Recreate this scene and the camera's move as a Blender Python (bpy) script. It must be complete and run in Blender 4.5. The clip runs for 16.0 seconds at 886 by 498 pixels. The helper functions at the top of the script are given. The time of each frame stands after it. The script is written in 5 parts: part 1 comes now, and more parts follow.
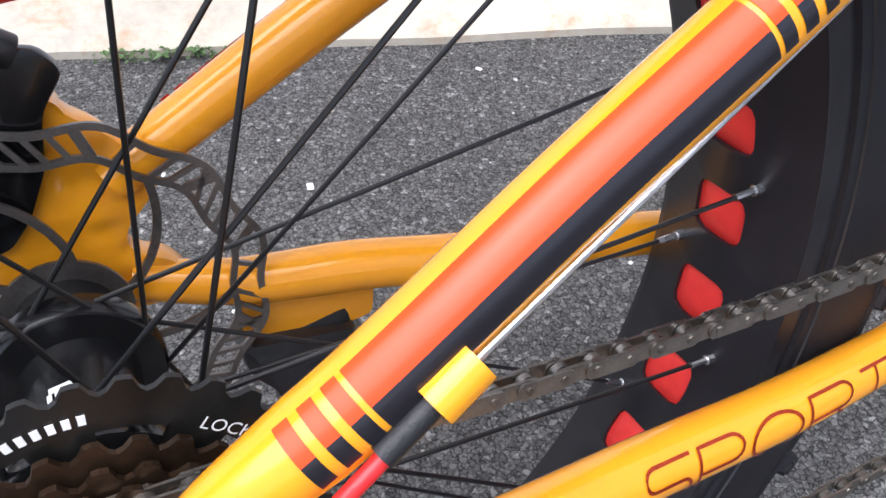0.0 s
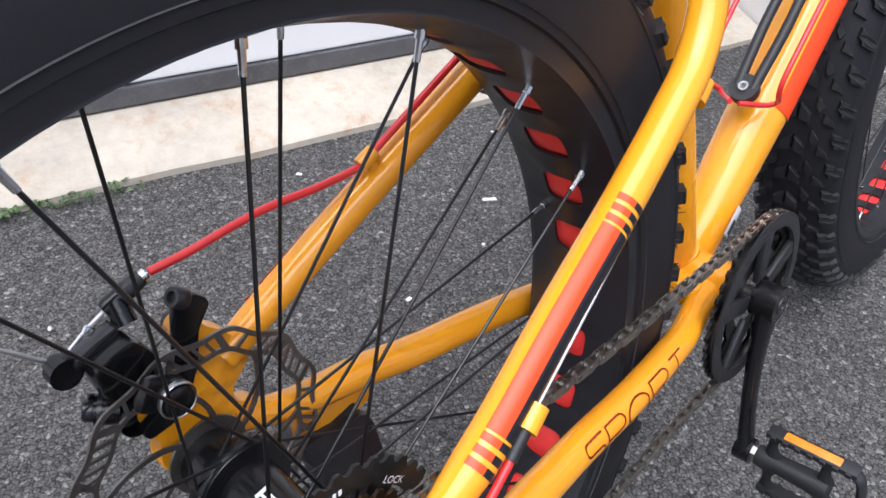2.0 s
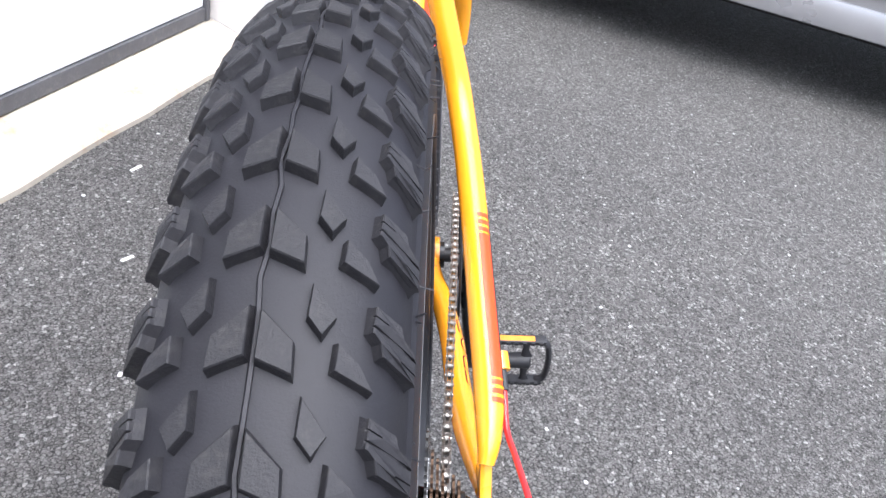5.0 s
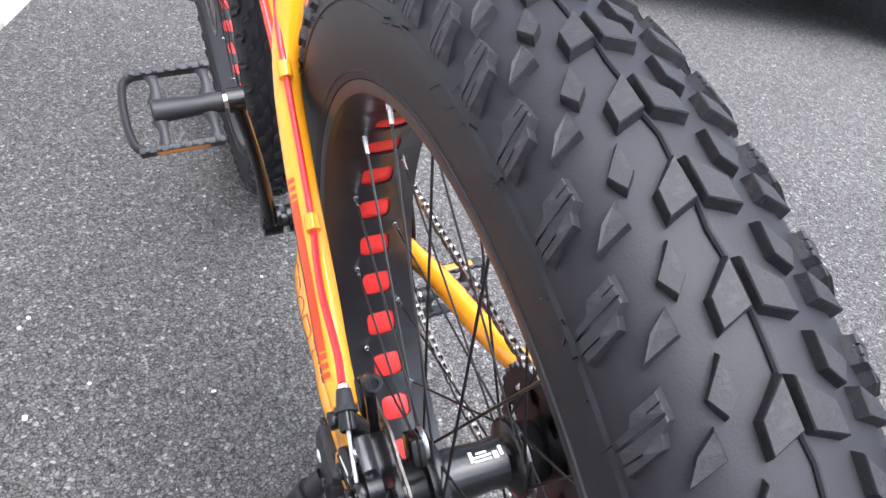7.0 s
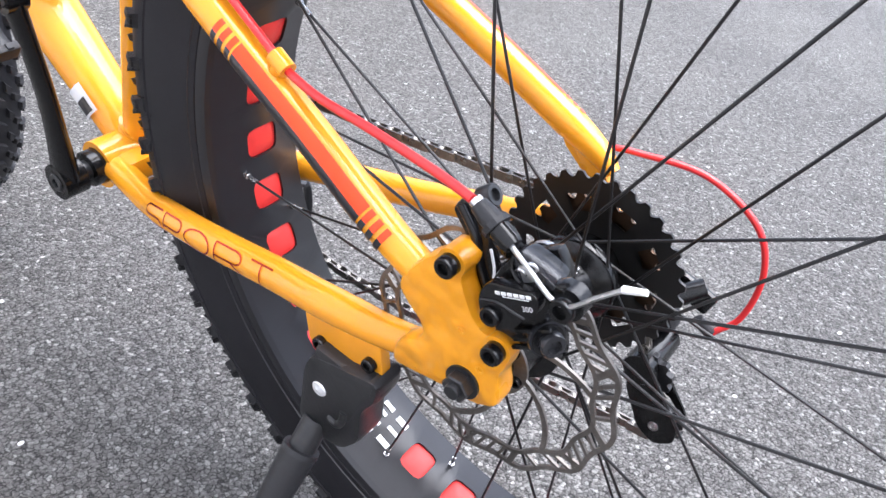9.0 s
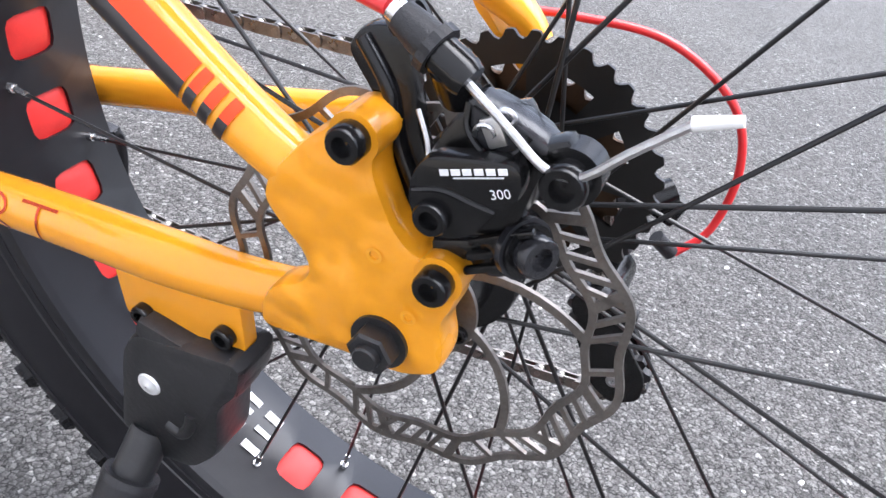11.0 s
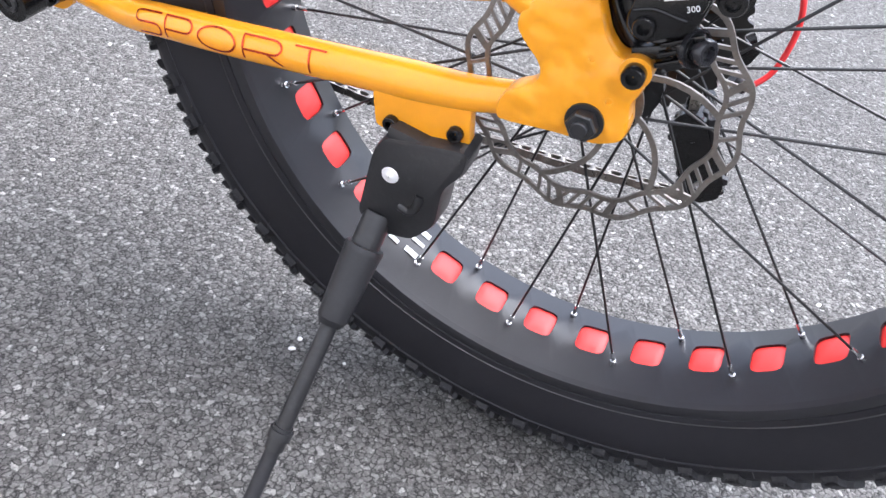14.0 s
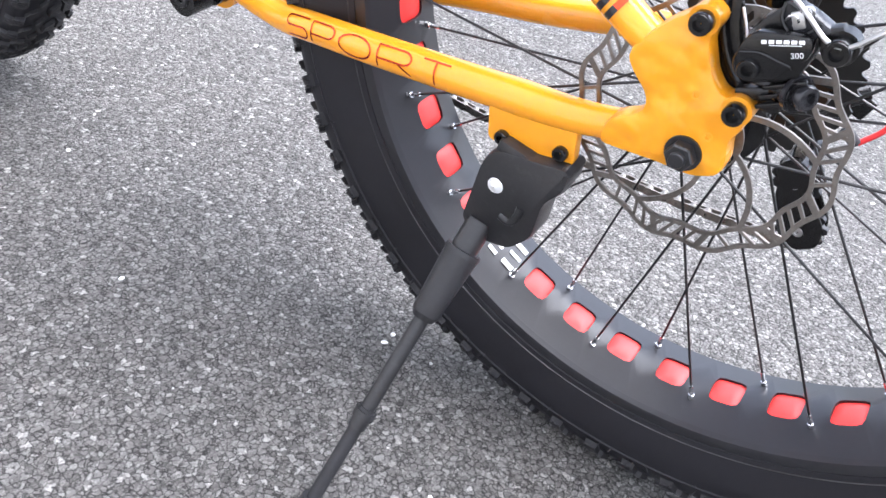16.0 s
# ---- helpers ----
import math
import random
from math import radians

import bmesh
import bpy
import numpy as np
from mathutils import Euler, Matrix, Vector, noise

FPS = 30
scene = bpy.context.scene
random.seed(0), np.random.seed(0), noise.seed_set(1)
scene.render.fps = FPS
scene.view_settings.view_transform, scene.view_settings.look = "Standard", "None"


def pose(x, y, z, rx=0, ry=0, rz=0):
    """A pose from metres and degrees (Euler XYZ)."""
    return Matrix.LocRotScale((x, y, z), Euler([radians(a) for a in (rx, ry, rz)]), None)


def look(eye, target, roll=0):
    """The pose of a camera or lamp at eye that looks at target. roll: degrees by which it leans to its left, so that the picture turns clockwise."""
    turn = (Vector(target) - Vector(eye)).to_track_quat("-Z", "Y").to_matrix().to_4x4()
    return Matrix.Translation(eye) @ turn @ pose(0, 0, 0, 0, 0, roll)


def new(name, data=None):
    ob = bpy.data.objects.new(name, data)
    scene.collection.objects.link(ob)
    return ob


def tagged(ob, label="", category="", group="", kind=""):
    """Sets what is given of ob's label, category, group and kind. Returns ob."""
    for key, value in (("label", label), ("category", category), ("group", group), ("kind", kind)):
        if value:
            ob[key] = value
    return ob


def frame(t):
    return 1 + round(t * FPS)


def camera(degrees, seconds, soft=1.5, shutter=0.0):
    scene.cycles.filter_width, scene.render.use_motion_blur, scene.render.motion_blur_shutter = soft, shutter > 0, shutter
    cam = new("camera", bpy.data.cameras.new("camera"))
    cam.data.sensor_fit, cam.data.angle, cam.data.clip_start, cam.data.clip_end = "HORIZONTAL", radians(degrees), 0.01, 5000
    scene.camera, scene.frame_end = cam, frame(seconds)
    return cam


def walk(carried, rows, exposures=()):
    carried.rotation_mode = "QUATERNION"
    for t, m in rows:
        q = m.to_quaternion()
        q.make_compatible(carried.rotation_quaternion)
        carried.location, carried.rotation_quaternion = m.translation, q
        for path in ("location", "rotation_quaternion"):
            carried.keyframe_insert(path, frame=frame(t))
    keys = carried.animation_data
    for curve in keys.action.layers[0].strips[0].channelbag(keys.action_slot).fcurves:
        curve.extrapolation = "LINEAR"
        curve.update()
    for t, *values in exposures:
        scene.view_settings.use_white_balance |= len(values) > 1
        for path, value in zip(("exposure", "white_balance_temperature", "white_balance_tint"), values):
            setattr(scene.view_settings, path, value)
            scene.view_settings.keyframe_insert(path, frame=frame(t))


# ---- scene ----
LENS = 58.15
cam = camera(LENS, 16.0, soft=1.5)

# the bicycle leans on its stand; its own frame has the rear axle at the origin, x ahead, y to its left
BIKE = pose(0, 0, 0.377, -9, 0, 0)
PATH = [
    (0, 0.0277, -0.2123, 0.2065, 54.31, 1.09, -26.79),
    (0.5, 0.0075, -0.2274, 0.2469, 56.23, 0.16, -31.05),
    (1, -0.0309, -0.2433, 0.2864, 57.30, -0.17, -36.51),
    (1.5, -0.0839, -0.2582, 0.3259, 57.39, 0.23, -41.74),
    (2, -0.1406, -0.2650, 0.3574, 57.14, 2.17, -47.23),
    (2.5, -0.1726, -0.2450, 0.4040, 54.64, 2.41, -53.48),
    (3, -0.2170, -0.2256, 0.4470, 52.30, 2.63, -60.54),
    (3.5, -0.2711, -0.1773, 0.4600, 53.08, -0.33, -67.40),
    (6, -0.3974, 0.0436, 0.5105, 55.32, -0.42, -100.46),
    (6.5, -0.3554, 0.1107, 0.4978, 53.95, -1.20, -104.69),
    (7, -0.3246, 0.1659, 0.4860, 51.93, -1.05, -111.01),
    (7.5, -0.2850, 0.1940, 0.4661, 50.95, -0.53, -118.06),
    (8, -0.2660, 0.2600, 0.4531, 51.55, -1.96, -128.20),
    (8.5, -0.2294, 0.3370, 0.3960, 51.90, -1.89, -137.85),
    (9, -0.1639, 0.3594, 0.3265, 52.70, -2.87, -142.66),
    (9.5, -0.1209, 0.3247, 0.2519, 52.52, -3.16, -146.16),
    (10, -0.1003, 0.2876, 0.2183, 52.07, -4.25, -150.28),
    (12.5, -0.0747, 0.2780, 0.1931, 53.09, -5.89, -158.28),
    (13, -0.0532, 0.3263, 0.2126, 50.74, -6.20, -160.34),
    (13.5, -0.0396, 0.4235, 0.2318, 48.07, -7.14, -160.27),
    (14, -0.0609, 0.4666, 0.2436, 46.10, -5.21, -155.17),
    (14.5, -0.0714, 0.4648, 0.2508, 45.39, -3.77, -150.28),
    (15, -0.0856, 0.4878, 0.2531, 46.54, -3.84, -146.58),
    (15.5, -0.0833, 0.4954, 0.2579, 46.82, -4.42, -145.19),
    (16, -0.0816, 0.4963, 0.2582, 47.09, -5.38, -144.80),
]
EXPOSURES = [(t, e, 5950, 13) for t, e in ((0.0, 1.46), (0.5, 1.62), (1.5, 1.4), (2.5, 1.1), (3.0, 1.4), (3.5, 1.68), (6.0, 2.08), (7.0, 2.2), (8.5, 2.33), (10.0, 2.23), (12.5, 2.33), (14.5, 2.53), (16.0, 2.7))]
walk(cam, [(t, BIKE @ pose(*p)) for t, *p in PATH], EXPOSURES)

# ---- light: a bright overcast sky ----
SUN_UP, SUN_ROUND = 72, 200
world = bpy.data.worlds.new("overcast_sky")
scene.world = world
world.use_nodes = True
wn = world.node_tree.nodes
sky = wn.new("ShaderNodeTexSky")
sky.sky_type, sky.sun_disc = "NISHITA", False
sky.sun_elevation, sky.sun_rotation = radians(SUN_UP), radians(90 - SUN_ROUND)
sky.dust_density, sky.ozone_density = 4.0, 1.0
hsv = wn.new("ShaderNodeHueSaturation")
hsv.inputs["Saturation"].default_value = 0.5
wl = world.node_tree.links
wl.new(sky.outputs[0], hsv.inputs["Color"])
wl.new(hsv.outputs[0], wn["Background"].inputs["Color"])
wn["Background"].inputs["Strength"].default_value = 0.10
sun = new("sun", bpy.data.lights.new("sun", "SUN"))
sun.data.energy, sun.data.angle, sun.data.color = 2.0, radians(80), (1.0, 0.985, 0.97)
sd = Vector((math.cos(radians(SUN_UP)) * math.cos(radians(SUN_ROUND)), math.cos(radians(SUN_UP)) * math.sin(radians(SUN_ROUND)), math.sin(radians(SUN_UP))))
sun.matrix_world = look(sd * 10, (0, 0, 0))

# ---- materials ----


def ramp(nt, fac, stops):
    r = nt.nodes.new("ShaderNodeValToRGB")
    while len(r.color_ramp.elements) < len(stops):
        r.color_ramp.elements.new(0.5)
    for e, (p, c) in zip(r.color_ramp.elements, stops):
        e.position, e.color = p, (*c, 1) if len(c) == 3 else c
    nt.links.new(fac, r.inputs[0])
    return r.outputs[0]


def noise_tex(nt, scale, detail=4.0, rough=0.6, vec=None, kind="Object"):
    n = nt.nodes.new("ShaderNodeTexNoise")
    n.inputs["Scale"].default_value, n.inputs["Detail"].default_value, n.inputs["Roughness"].default_value = scale, detail, rough
    if vec is None:
        vec = nt.nodes.new("ShaderNodeTexCoord").outputs[kind]
    nt.links.new(vec, n.inputs["Vector"])
    return n


def mat(name, color, rough, metal=0.0, vary=0.25, scale=60, bump=0.0, bump_scale=400, coat=0.0, rough_vary=0.1, bump_dist=0.0006, bump_detail=4, dust=0.0, dust_color=(0.3, 0.28, 0.25), spec=0.5):
    """A surface with tone and gloss that vary at two scales, and fine relief."""
    m = bpy.data.materials.new(name)
    m.use_nodes = True
    nt = m.node_tree
    b = nt.nodes["Principled BSDF"]
    vec = nt.nodes.new("ShaderNodeTexCoord").outputs["Object"]
    big, fine = noise_tex(nt, scale * 0.25, 3, 0.6, vec), noise_tex(nt, scale * 4, 5, 0.7, vec)
    mixv = nt.nodes.new("ShaderNodeMath")
    mixv.operation = "MULTIPLY_ADD"
    nt.links.new(fine.outputs["Fac"], mixv.inputs[0])
    mixv.inputs[1].default_value = 0.5
    nt.links.new(big.outputs["Fac"], mixv.inputs[2])
    lo, hi = [c * (1 - vary) for c in color], [min(c * (1 + vary), 1) for c in color]
    col = ramp(nt, mixv.outputs[0], [(0.5, lo), (1.0, hi)])
    if dust > 0:
        d = noise_tex(nt, scale * 1.7, 6, 0.75, vec)
        f = ramp(nt, d.outputs["Fac"], [(0.52, (0, 0, 0)), (0.72, (dust, dust, dust))])
        mx = nt.nodes.new("ShaderNodeMixRGB")
        nt.links.new(f, mx.inputs[0])
        nt.links.new(col, mx.inputs[1])
        mx.inputs[2].default_value = (*dust_color, 1)
        col = mx.outputs[0]
    nt.links.new(col, b.inputs["Base Color"])
    rr = nt.nodes.new("ShaderNodeMapRange")
    rr.inputs["To Min"].default_value, rr.inputs["To Max"].default_value = max(rough - rough_vary, 0.03), min(rough + rough_vary, 1)
    nt.links.new(big.outputs["Fac"], rr.inputs["Value"])
    nt.links.new(rr.outputs[0], b.inputs["Roughness"])
    b.inputs["Metallic"].default_value = metal
    b.inputs["Specular IOR Level"].default_value = spec
    if coat:
        b.inputs["Coat Weight"].default_value, b.inputs["Coat Roughness"].default_value = coat, 0.06
    if bump:
        bn = noise_tex(nt, bump_scale, bump_detail, 0.6, vec)
        bp = nt.nodes.new("ShaderNodeBump")
        bp.inputs["Strength"].default_value, bp.inputs["Distance"].default_value = min(bump, 1), bump_dist
        nt.links.new(bn.outputs["Fac"], bp.inputs["Height"])
        nt.links.new(bp.outputs[0], b.inputs["Normal"])
    return m


YELLOW = mat("yellow_paint", (0.80, 0.322, 0.010), 0.26, vary=0.06, scale=30, bump=0.05, bump_scale=250, coat=0.7, rough_vary=0.06, spec=0.3)
WELD = mat("yellow_weld", (0.80, 0.34, 0.01), 0.35, vary=0.08, scale=80, bump=0.9, bump_scale=160, coat=0.5)
RED_INK = mat("red_decal", (0.86, 0.058, 0.007), 0.36, vary=0.05, scale=60, coat=0.15, spec=0.3)
BLACK_INK = mat("black_decal", (0.007, 0.006, 0.010), 0.35, vary=0.2, scale=60, coat=0.4)
LETTER_RED = mat("red_foil_letters", (0.62, 0.075, 0.025), 0.22, metal=0.85, vary=0.08, scale=80)
CAST = mat("cast_yellow_paint", (0.77, 0.31, 0.008), 0.28, vary=0.07, scale=40, bump=1.0, bump_scale=55, bump_dist=0.007, bump_detail=0.8, coat=0.6, rough_vary=0.06, spec=0.3)
RED_HOSE = mat("red_cable_housing", (0.62, 0.02, 0.022), 0.32, vary=0.1, scale=80, bump=0.15, bump_scale=700, coat=0.2)
RUBBER = mat("tyre_rubber", (0.0105, 0.0102, 0.0130), 0.55, vary=0.25, scale=25, bump=0.25, bump_scale=900, dust=0.2, dust_color=(0.022, 0.021, 0.023), rough_vary=0.08, spec=0.32)
# paler than the tyre: the bead edge's reflection is put into this colour
BEAD = mat("bead_glint_rubber", (0.035, 0.034, 0.036), 0.45, vary=0.5, scale=60, bump=0.2)
KNOB = mat("tread_rubber", (0.0135, 0.013, 0.0150), 0.58, vary=0.35, scale=70, bump=0.6, bump_scale=700, dust=0.6, dust_color=(0.050, 0.047, 0.044), rough_vary=0.1, spec=0.35)
RIM_BLACK = mat("rim_black", (0.013, 0.013, 0.016), 0.34, vary=0.2, scale=40, bump=0.05, rough_vary=0.08)
RIM_RED = mat("rim_strip_red", (0.72, 0.035, 0.03), 0.45, vary=0.12, scale=120, bump=0.2, bump_scale=1200)
SPOKE = mat("spoke_black", (0.006, 0.006, 0.0065), 0.35, metal=0.0, vary=0.2, scale=60)
NIPPLE = mat("nipple_steel", (0.62, 0.62, 0.63), 0.25, metal=1.0, vary=0.2, scale=300)
SMOKE = mat("smoky_plastic", (0.020, 0.020, 0.023), 0.18, vary=0.3, scale=120, bump=0.2, spec=0.5)
ZINC = mat("zinc_plating", (0.85, 0.85, 0.85), 0.42, metal=0.5, vary=0.06, scale=200)
STEEL = mat("brushed_steel", (0.5, 0.5, 0.5), 0.3, metal=1.0, vary=0.2, scale=200, bump=0.2, bump_scale=900)
ROTOR = mat("rotor_steel", (0.20, 0.185, 0.17), 0.42, metal=0.9, vary=0.35, scale=120, bump=0.3, bump_scale=900, dust=0.35, dust_color=(0.16, 0.08, 0.035))
BLACK = mat("black_alloy", (0.006, 0.006, 0.0065), 0.2, vary=0.25, scale=90, bump=0.1, bump_scale=300, rough_vary=0.07, spec=0.4)
MATT = mat("matt_black_steel", (0.015, 0.015, 0.0165), 0.34, vary=0.3, scale=90, bump=0.3, bump_scale=300, dust=0.25, dust_color=(0.07, 0.07, 0.07))
PLASTIC = mat("black_plastic", (0.016, 0.016, 0.018), 0.45, vary=0.3, scale=90, bump=0.4, bump_scale=900, dust=0.2, dust_color=(0.05, 0.05, 0.053), spec=0.4)
COG = mat("black_cog", (0.007, 0.0068, 0.0065), 0.33, metal=0.0, vary=0.3, scale=120, bump=0.2, dust=0.15, dust_color=(0.025, 0.02, 0.016))
COG_RUST = mat("browned_cog", (0.055, 0.033, 0.02), 0.4, metal=0.8, vary=0.4, scale=140, bump=0.3, dust=0.3, dust_color=(0.08, 0.04, 0.02))
CHAIN = mat("chain_steel", (0.26, 0.24, 0.215), 0.3, metal=0.9, vary=0.45, scale=200, bump=0.3, dust=0.25, dust_color=(0.05, 0.03, 0.02))
AMBER = mat("amber_reflector", (0.65, 0.22, 0.015), 0.2, vary=0.2, scale=300, bump=0.5, bump_scale=800, coat=0.6)
WHITE_INK = mat("white_print", (0.75, 0.75, 0.75), 0.5, vary=0.06, scale=200)
WIRE = mat("silver_cable", (0.55, 0.55, 0.55), 0.35, metal=1.0, vary=0.25, scale=500, bump=0.5, bump_scale=1500)
WHITE_CAP = mat("white_cable_end", (0.75, 0.75, 0.73), 0.4, vary=0.08, scale=300)
WHITE_WALL = mat("white_wall_paint", (0.66, 0.63, 0.60), 0.7, vary=0.06, scale=4, bump=0.3, bump_scale=120, dust=0.2, dust_color=(0.5, 0.45, 0.38))
DOOR_WHITE = mat("white_door_paint", (0.80, 0.80, 0.80), 0.45, vary=0.03, scale=5, bump=0.1, bump_scale=80)
RAIL_GREY = mat("grey_rail_paint", (0.085, 0.085, 0.092), 0.5, vary=0.25, scale=30, bump=0.3, bump_scale=200, dust=0.4, dust_color=(0.2, 0.19, 0.17))
CONCRETE = mat("pale_concrete", (0.46, 0.415, 0.34), 0.85, vary=0.3, scale=9, bump=0.9, bump_scale=160, dust=0.7, dust_color=(0.38, 0.21, 0.10))
CAR_GREY = mat("silver_car_paint", (0.42, 0.42, 0.43), 0.3, metal=0.6, vary=0.05, scale=20, coat=0.8)
CAR_DARK = mat("dark_underbody", (0.012, 0.012, 0.013), 0.7, vary=0.3, scale=20)
CAR_GLASS = mat("dark_car_glass", (0.01, 0.011, 0.012), 0.06, vary=0.1, scale=10)
WEED = mat("weed_green", (0.06, 0.11, 0.03), 0.6, vary=0.4, scale=80)


def asphalt():
    m = bpy.data.materials.new("asphalt")
    m.use_nodes = True
    nt = m.node_tree
    b = nt.nodes["Principled BSDF"]
    vec = nt.nodes.new("ShaderNodeTexCoord").outputs["Object"]

    def voro(scale, feature="F1"):
        v = nt.nodes.new("ShaderNodeTexVoronoi")
        v.feature = feature
        v.inputs["Scale"].default_value = scale
        warp = noise_tex(nt, scale * 0.9, 3, 0.6, vec)
        add = nt.nodes.new("ShaderNodeMixRGB")
        add.blend_type = "ADD"
        add.inputs[0].default_value = 1.5 / scale
        nt.links.new(vec, add.inputs[1])
        nt.links.new(warp.outputs["Color"], add.inputs[2])
        nt.links.new(add.outputs[0], v.inputs["Vector"])
        return v
    stone, grit = voro(165), voro(470)
    sep = nt.nodes.new("ShaderNodeSeparateColor")
    nt.links.new(stone.outputs["Color"], sep.inputs[0])
    tone = ramp(nt, sep.outputs[0], [(0.0, (0.235, 0.226, 0.215)), (0.45, (0.345, 0.332, 0.316)), (0.84, (0.435, 0.419, 0.398)), (0.95, (0.56, 0.542, 0.517)), (1.0, (0.80, 0.78, 0.75))])
    joint = voro(165, "DISTANCE_TO_EDGE")
    dark = ramp(nt, joint.outputs["Distance"], [(0.0, (0.12, 0.12, 0.12)), (0.05, (0.34, 0.34, 0.34)), (0.17, (1, 1, 1))])
    gaps = ramp(nt, noise_tex(nt, 120, 3, 0.6, vec).outputs["Fac"], [(0.34, (0.15, 0.15, 0.15)), (0.54, (1, 1, 1))])
    part_dark = nt.nodes.new("ShaderNodeMixRGB")
    nt.links.new(gaps, part_dark.inputs[0])
    part_dark.inputs[1].default_value = (0.92, 0.92, 0.92, 1)
    nt.links.new(dark, part_dark.inputs[2])
    dark = part_dark.outputs[0]
    gsep = nt.nodes.new("ShaderNodeSeparateColor")
    nt.links.new(grit.outputs["Color"], gsep.inputs[0])
    gtone = ramp(nt, gsep.outputs[1], [(0.0, (0.62, 0.62, 0.62)), (0.8, (1.04, 1.04, 1.04)), (1.0, (1.25, 1.25, 1.25))])
    patch = noise_tex(nt, 1.3, 4, 0.55, vec)
    ptone = ramp(nt, patch.outputs["Fac"], [(0.3, (0.86, 0.86, 0.86)), (0.7, (1.1, 1.1, 1.09))])
    col = tone
    for other in (dark, gtone, ptone):
        mx = nt.nodes.new("ShaderNodeMixRGB")
        mx.blend_type = "MULTIPLY"
        mx.inputs[0].default_value = 1.0
        nt.links.new(col, mx.inputs[1])
        nt.links.new(other, mx.inputs[2])
        col = mx.outputs[0]
    nt.links.new(col, b.inputs["Base Color"])
    b.inputs["Roughness"].default_value = 0.75
    b.inputs["Specular IOR Level"].default_value = 0.3
    h1 = nt.nodes.new("ShaderNodeMath")
    h1.operation = "MULTIPLY_ADD"
    nt.links.new(stone.outputs["Distance"], h1.inputs[0])
    h1.inputs[1].default_value = -1.0
    fine = noise_tex(nt, 900, 3, 0.6, vec)
    nt.links.new(fine.outputs["Fac"], h1.inputs[2])
    bp = nt.nodes.new("ShaderNodeBump")
    bp.inputs["Strength"].default_value, bp.inputs["Distance"].default_value = 1.0, 0.016
    nt.links.new(h1.outputs[0], bp.inputs["Height"])
    nt.links.new(bp.outputs[0], b.inputs["Normal"])
    return m


ASPHALT = asphalt()

# ---- building helpers ----


def link_mesh(name, bm, material, smooth=True, angle=40):
    me = bpy.data.meshes.new(name)
    bmesh.ops.recalc_face_normals(bm, faces=bm.faces)
    for f in bm.faces:
        f.smooth = smooth
    if smooth:
        for e in bm.edges:
            if len(e.link_faces) == 2 and e.calc_face_angle(0) > radians(angle):
                e.smooth = False
    bm.to_mesh(me)
    bm.free()
    me.materials.append(material)
    return me


def part(name, bm, material, parent, label="", smooth=True, m=None):
    ob = new(name, link_mesh(name, bm, material, smooth))
    ob.parent = parent
    if m is not None:
        ob.matrix_basis = m
    return tagged(ob, label) if label else ob


def thing(name, bm, material, label, category, kind="", group="", smooth=True, m=None):
    ob = new(name, link_mesh(name, bm, material, smooth))
    if m is not None:
        ob.matrix_basis = m
    return tagged(ob, label, category, group, kind)


def spline(pts, n=8):
    """Points of a smooth curve through pts."""
    p = [Vector(q) for q in pts]
    p = [p[0] * 2 - p[1]] + p + [p[-1] * 2 - p[-2]]
    out = []
    for i in range(1, len(p) - 2):
        for k in range(n):
            t = k / n
            a, b, c, d = p[i - 1:i + 3]
            out.append(0.5 * ((2 * b) + (c - a) * t + (2 * a - 5 * b + 4 * c - d) * t * t + (3 * b - a - 3 * c + d) * t ** 3))
    return out + [p[-2]]


def frames(pts, ref):
    """Along pts: place, side (towards ref) and the third direction."""
    out = []
    for i, p in enumerate(pts):
        d = (pts[min(i + 1, len(pts) - 1)] - pts[max(i - 1, 0)]).normalized()
        s = (Vector(ref) - d * d.dot(Vector(ref))).normalized()
        out.append((p, s, d.cross(s)))
    return out


def sweep(bm, pts, r, segs=14, ref=(0, 1, 0), squash=1.0, caps=True, a0=0.0, a1=2 * math.pi):
    """A tube, or a strip of one from angle a0 to a1 (0 is towards ref, positive towards d x ref)."""
    closed = a1 - a0 > 6.28
    fr = frames(pts, ref)
    rows = []
    for i, (p, s, u) in enumerate(fr):
        ri = r[i] if isinstance(r, (list, tuple)) else r
        n = segs if closed else segs + 1
        rows.append([bm.verts.new(p + s * math.cos(a0 + (a1 - a0) * k / segs) * ri * squash + u * math.sin(a0 + (a1 - a0) * k / segs) * ri) for k in range(n)])
    for a, b in zip(rows, rows[1:]):
        n = len(a)
        for k in range(n if closed else n - 1):
            bm.faces.new((a[k], a[(k + 1) % n], b[(k + 1) % n], b[k]))
    if closed and caps:
        bm.faces.new(rows[0][::-1])
        bm.faces.new(rows[-1])
    return bm


def tube(pts, r, **kw):
    return sweep(bmesh.new(), [Vector(p) for p in pts], r, **kw)


def rod(bm, p, q, r, segs=12, r2=None):
    """A round bar from p to q."""
    p, q = Vector(p), Vector(q)
    d = (q - p)
    ref = (0, 0, 1) if abs(d.normalized().z) < 0.9 else (1, 0, 0)
    return sweep(bm, [p, q], [r, r if r2 is None else r2], segs, ref)


def bevel(bm, width=0.001, segments=2, angle=30):
    es = [e for e in bm.edges if len(e.link_faces) == 2 and e.calc_face_angle(0) > radians(angle)]
    if es:
        bmesh.ops.bevel(bm, geom=es, offset=width, segments=segments, affect="EDGES", profile=0.6)
    return bm


